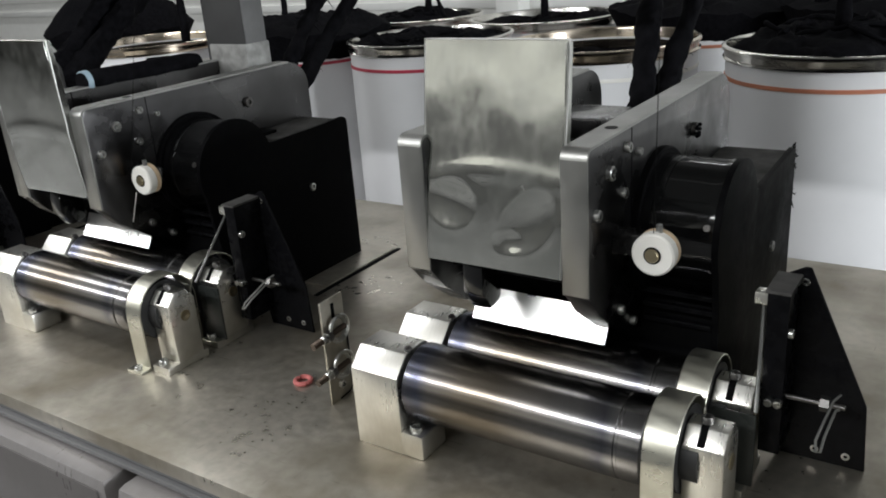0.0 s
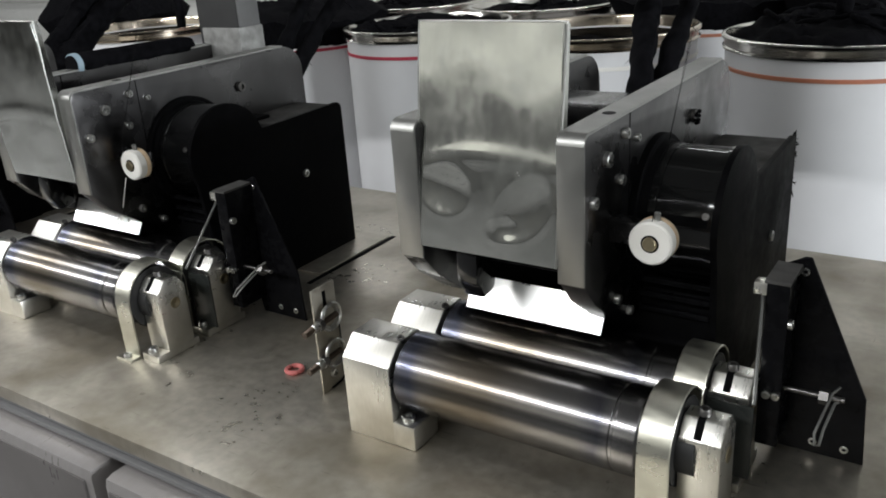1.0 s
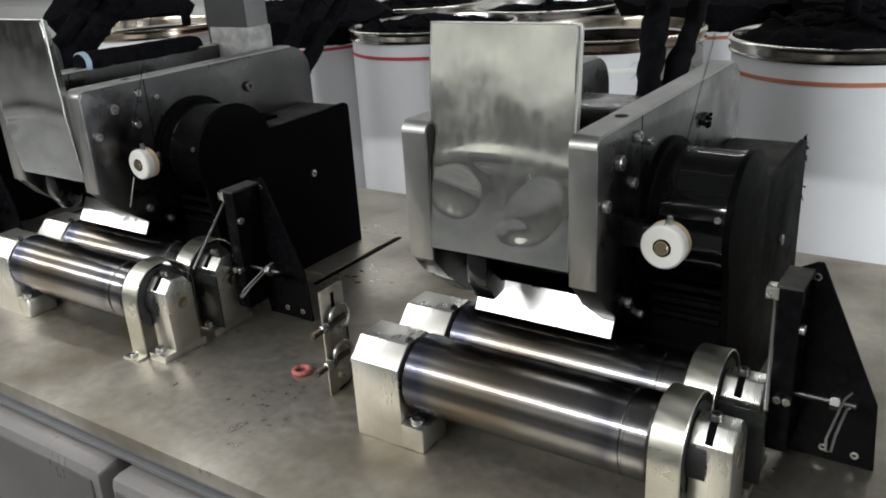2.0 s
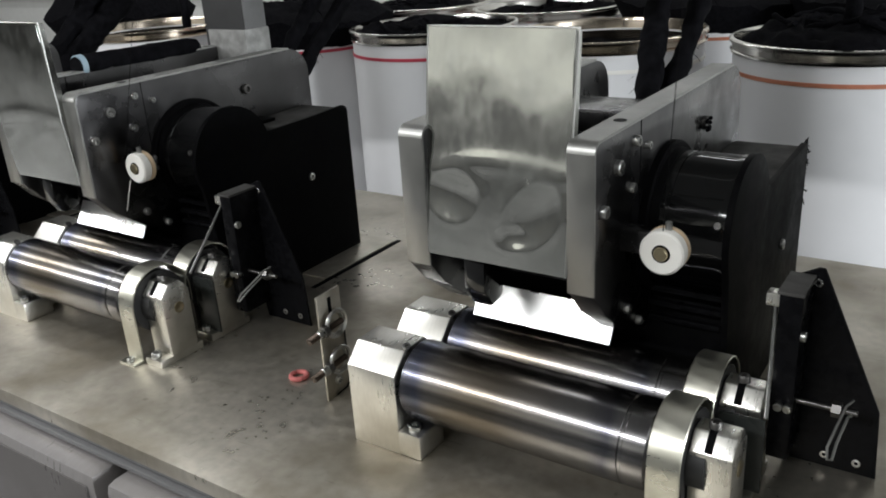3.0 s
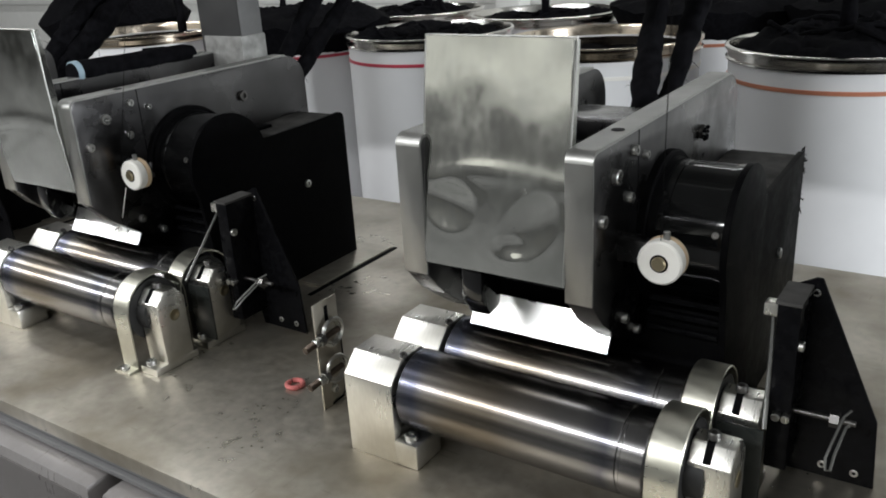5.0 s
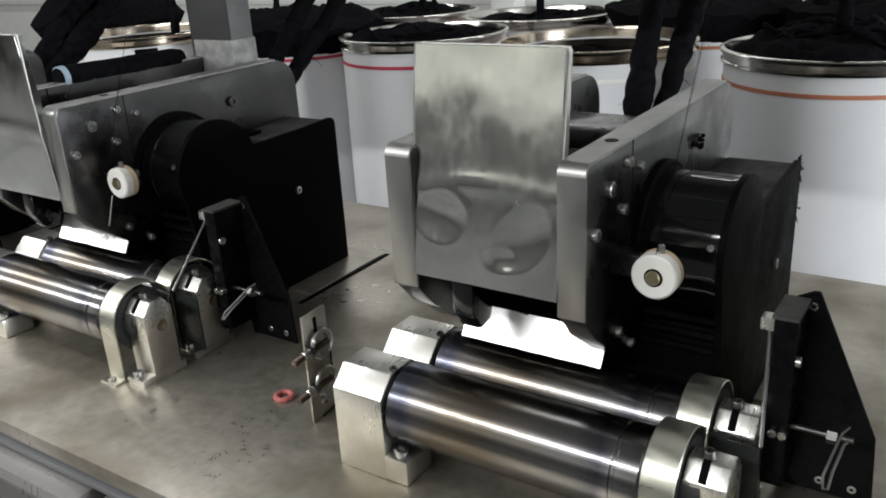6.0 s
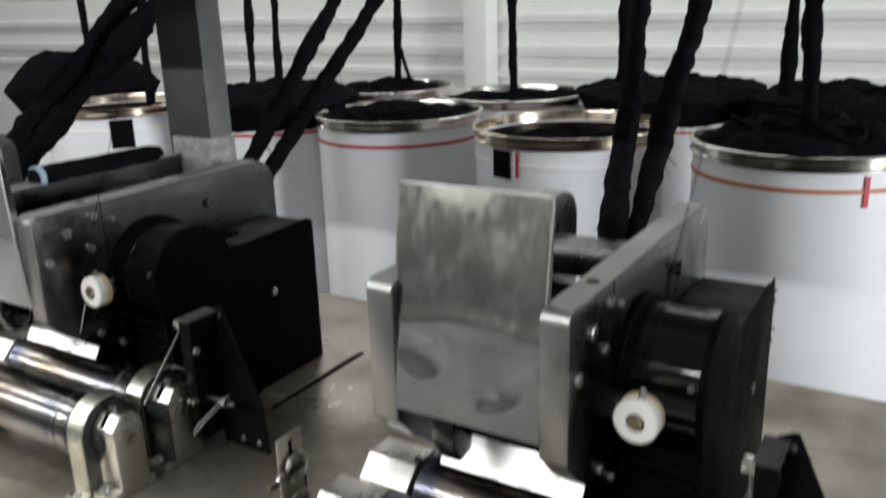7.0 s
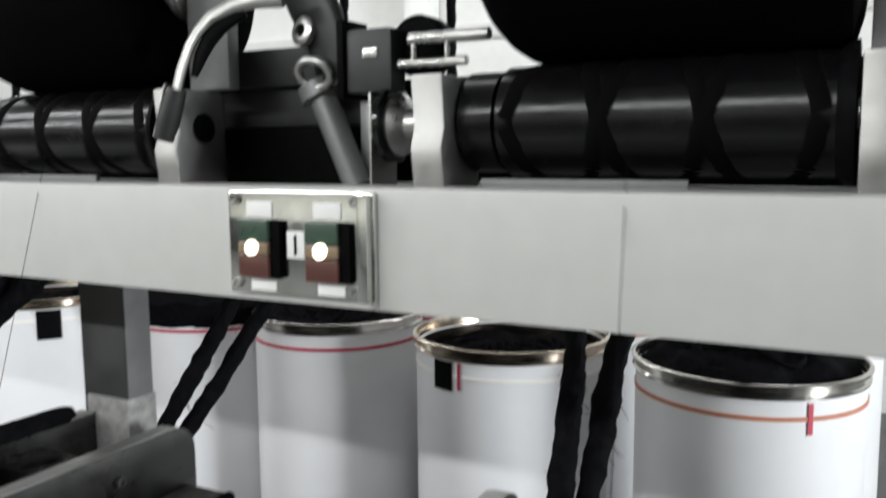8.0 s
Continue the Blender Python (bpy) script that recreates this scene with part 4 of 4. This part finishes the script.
# ---- padded tube lying on the far head ----
tube = thing("padded_tube", "black fleece-covered clearer tube with pale blue tape", "roller", (-1.055, 0.10, 1.2215))
part("cover", sweep([(0, 0.0 + 0.26 * i / 14, -0.004 * i / 14) for i in range(15)], [0.016] + [0.0185] * 13 + [0.015], 20, 0.08), FIBRE, tube)
part("tape", turned([(0, 0.0187), (0.010, 0.0193)], (0, 0.003, 0), (0, 1, 0), 24), BLUETAPE, tube, "pale blue tape")


# ---- slivers ----
def strand(a, b, r, seed, n=110, name="sliver", label="black fibre sliver running down into a drafting head", group="feed slivers"):
    a, b = Vector(a), Vector(b)
    pts, radii = [], []
    for i in range(n + 1):
        f = i / n
        p = a.lerp(b, f)
        d = (b - a).length * f
        p += Vector((noise.noise(Vector((d * 4, seed, 0))), noise.noise(Vector((d * 4, seed, 9))), 0)) * r * 0.35
        pts.append(p)
        radii.append(r * (1 + 0.5 * noise.noise(Vector((d * 4.5, seed, 3))) + 0.13 * noise.noise(Vector((d * 17, seed, 5)))))
    ob = tagged(part(name, sweep(pts, radii, 14, 0.3, 0.7, seed), FIBRE), label, "fibre sliver", group)
    # loose fibres standing off the strand
    rs = random.Random(seed)
    me, faces = [], []
    for k in range(70):
        i = rs.randrange(2, n - 2)
        ang = rs.uniform(0, 6.28)
        c = Vector(pts[i])
        out = Vector((math.cos(ang), math.sin(ang) * 0.8, rs.uniform(-1.2, 0.6)))
        p0, p1, p2 = c + out * radii[i] * 0.5, c + out * radii[i] * 1.05, c + out * radii[i] * rs.uniform(1.15, 1.6) + Vector((0, 0, -0.004))
        wd = Vector((0.0007, 0.0004, 0.0002))
        k0 = len(me)
        me += [p0 - wd, p0 + wd, p1 + wd * 0.7, p1 - wd * 0.7, p2 + wd * 0.3, p2 - wd * 0.3]
        faces += [(k0, k0 + 1, k0 + 2, k0 + 3), (k0 + 3, k0 + 2, k0 + 4, k0 + 5)]
    fm = bpy.data.meshes.new("loose_fibre")
    fm.from_pydata([tuple(v) for v in me], [], faces)
    fm.materials.append(FIBRE)
    fo = new("loose_fibre", fm)
    fo.parent = ob
    tagged(fo, "", "", "", "stuff")
    return ob


FEED = []
for k, hx in enumerate((0, -0.8, -1.6)):
    for j, (lo, hi) in enumerate((((-0.185, 0.43, 1.075), (-0.55, 1.78, 1.98)), ((-0.178, 0.46, 1.06), (-0.295, 1.75, 1.96)))):
        off = Vector((hx, 0, 0))
        FEED.append((strand(Vector(lo) + off, Vector(hi) + off, 0.025 if k < 2 else 0.044, 3 * k + j + 1), (Vector(lo) - Vector(hi)).normalized()))

HANG = [(-2.62, 2.42, 1.08, 0.024), (-2.30, 2.98, 1.02, 0.024), (-1.58, 2.90, 0.99, 0.024), (-1.05, 2.90, 1.08, 0.027), (-0.35, 2.80, 1.09, 0.028), (-0.165, 2.12, 1.05, 0.029),
        (-3.24, 2.14, 0.95, 0.028), (-2.72, 2.35, 1.08, 0.022), (-4.02, 2.40, 1.20, 0.026)]
for n, (x, y, z, r) in enumerate(HANG):
    strand((x, y, z - 0.02), (x + 0.05 * math.sin(n * 2.3), y + 0.06, 2.62), r, 20 + n, 70, "hanging_sliver", "thin black fibre sliver rising from a can", "hanging slivers")
strand((-2.16, 2.92, 1.02), (-2.28, 2.97, 1.25), 0.014, 41, 24, "hanging_sliver", "thin black fibre sliver rising from a can", "hanging slivers")


# ---- loose fluff on the gear cover edge ----
rng = random.Random(7)
for k in range(34):
    drop = 0.085 * (k / 33) ** 1.5
    base = Vector((0.049 - 0.006 * rng.random(), 0.429, 1.108 - drop + rng.uniform(-0.003, 0.003)))
    pts, p = [base], base.copy()
    for i in range(7):
        p = p + Vector((rng.uniform(-0.5, 0.9), rng.uniform(0.0, 0.9), rng.uniform(-1.3, 0.6) if k > 3 else 0.5)) * rng.uniform(0.0012, 0.0030)
        pts.append(p)
    r = rng.uniform(0.0005, 0.0016)
    tagged(part("fluff", sweep(pts, [r, r, r * 0.9, r * 0.8, r * 0.7, r * 0.5, r * 0.4, r * 0.2], 5, 0.6, seed=k), FIBRE), "wisp of black fibre fluff clinging to the gear cover", "fluff", "fluff wisps")

for k in range(9):
    c = Vector((-0.0405 + 0.0015 * rng.random(), 0.278, 1.162)) + Vector((0, math.cos(0.7 * k), math.sin(0.7 * k))) * 0.007
    pts, p = [c], c.copy()
    for i in range(6):
        p = p + Vector((rng.uniform(-0.1, 0.5), rng.uniform(-1, 1), rng.uniform(-1, 0.7))) * 0.0017
        pts.append(p)
    tagged(part("fluff", sweep(pts, [0.0026, 0.0030, 0.0026, 0.0022, 0.0014, 0.0008, 0.0003], 6, 0.8, seed=k), FIBRE), "tuft of black fibre caught on a plate bolt", "fluff", "fluff wisps")

# ---- yarns that traverse in front of the beam ----
YARN_FOOT = Vector((0.006, -0.004, 1.118))
yarns = []
for hx in (0.0, -0.82):
    y = tagged(part("yarn", sweep([(0, 0, 0.02 * i) for i in range(31)], 0.00045, 6), YARN), "single thin dark yarn running up to a winding drum", "yarn", "yarns")
    y.location = YARN_FOOT + Vector((hx, 0, 0))
    yarns.append((y, hx))


# bright thread end between a knob and its tray
tagged(part("thread", sweep([(-0.812 - 0.050 * f, -0.006 + 0.010 * f, 1.079 - 0.080 * f) for f in (0, 0.25, 0.5, 0.75, 1.0)], 0.0008, 6), NYLON), "short pale thread hanging from a knob to the tray", "thread")


# ---- wall trims and pillar ----
for z0, z1 in ((0.84, 0.90), (1.0, 1.08), (1.25, 1.31), (1.62, 1.70), (2.0, 2.08), (2.5, 2.6)):
    tagged(part("trim", box(-20, 8, 5.17, 5.199, z0, z1, 0.004), GREYTRIM), "light grey horizontal wall rib", "trim", kind="structure")
tagged(part("pillar", box(-3.05, -2.85, 4.98, 5.168, 0, 3.6, 0.01), WALL), "white square wall pillar", "pillar", kind="structure")


def yarn_x(t):
    """Where the yarn crosses the beam: it sweeps to and fro over the drum."""
    f = ((t - 7.72) / 1.25) % 1.0
    tri = 2 * abs(f - 0.5)
    return 0.10 - 0.215 * tri


def motions():
    # the yarns swing on the knobs, turned to the winding point
    times = [round(0.1 * i, 1) for i in range(81)]
    for y, hx in yarns:
        rows = []
        for t in times:
            d = Vector((yarn_x(t) - YARN_FOOT.x + (0.0 if hx == 0 else 0.02), BY - 0.006 - YARN_FOOT.y, 1.60 - YARN_FOOT.z))
            m = d.to_track_quat("Z", "Y").to_matrix().to_4x4()
            m.translation = YARN_FOOT + Vector((hx, 0, 0))
            rows.append((t, m))
        walk(y, rows)
    # the drums turn
    for d in drums:
        x = d.location.x
        walk(d, [(t, pose(x, YD, ZD, -70 * i)) for i, t in enumerate(times)])
    # the slivers run down into the heads
    for ob, way in FEED:
        walk(ob, [(t, Matrix.Translation(way * 0.028 * t)) for t in (0.0, 2.0, 4.0, 6.0, 8.0)])


motions()
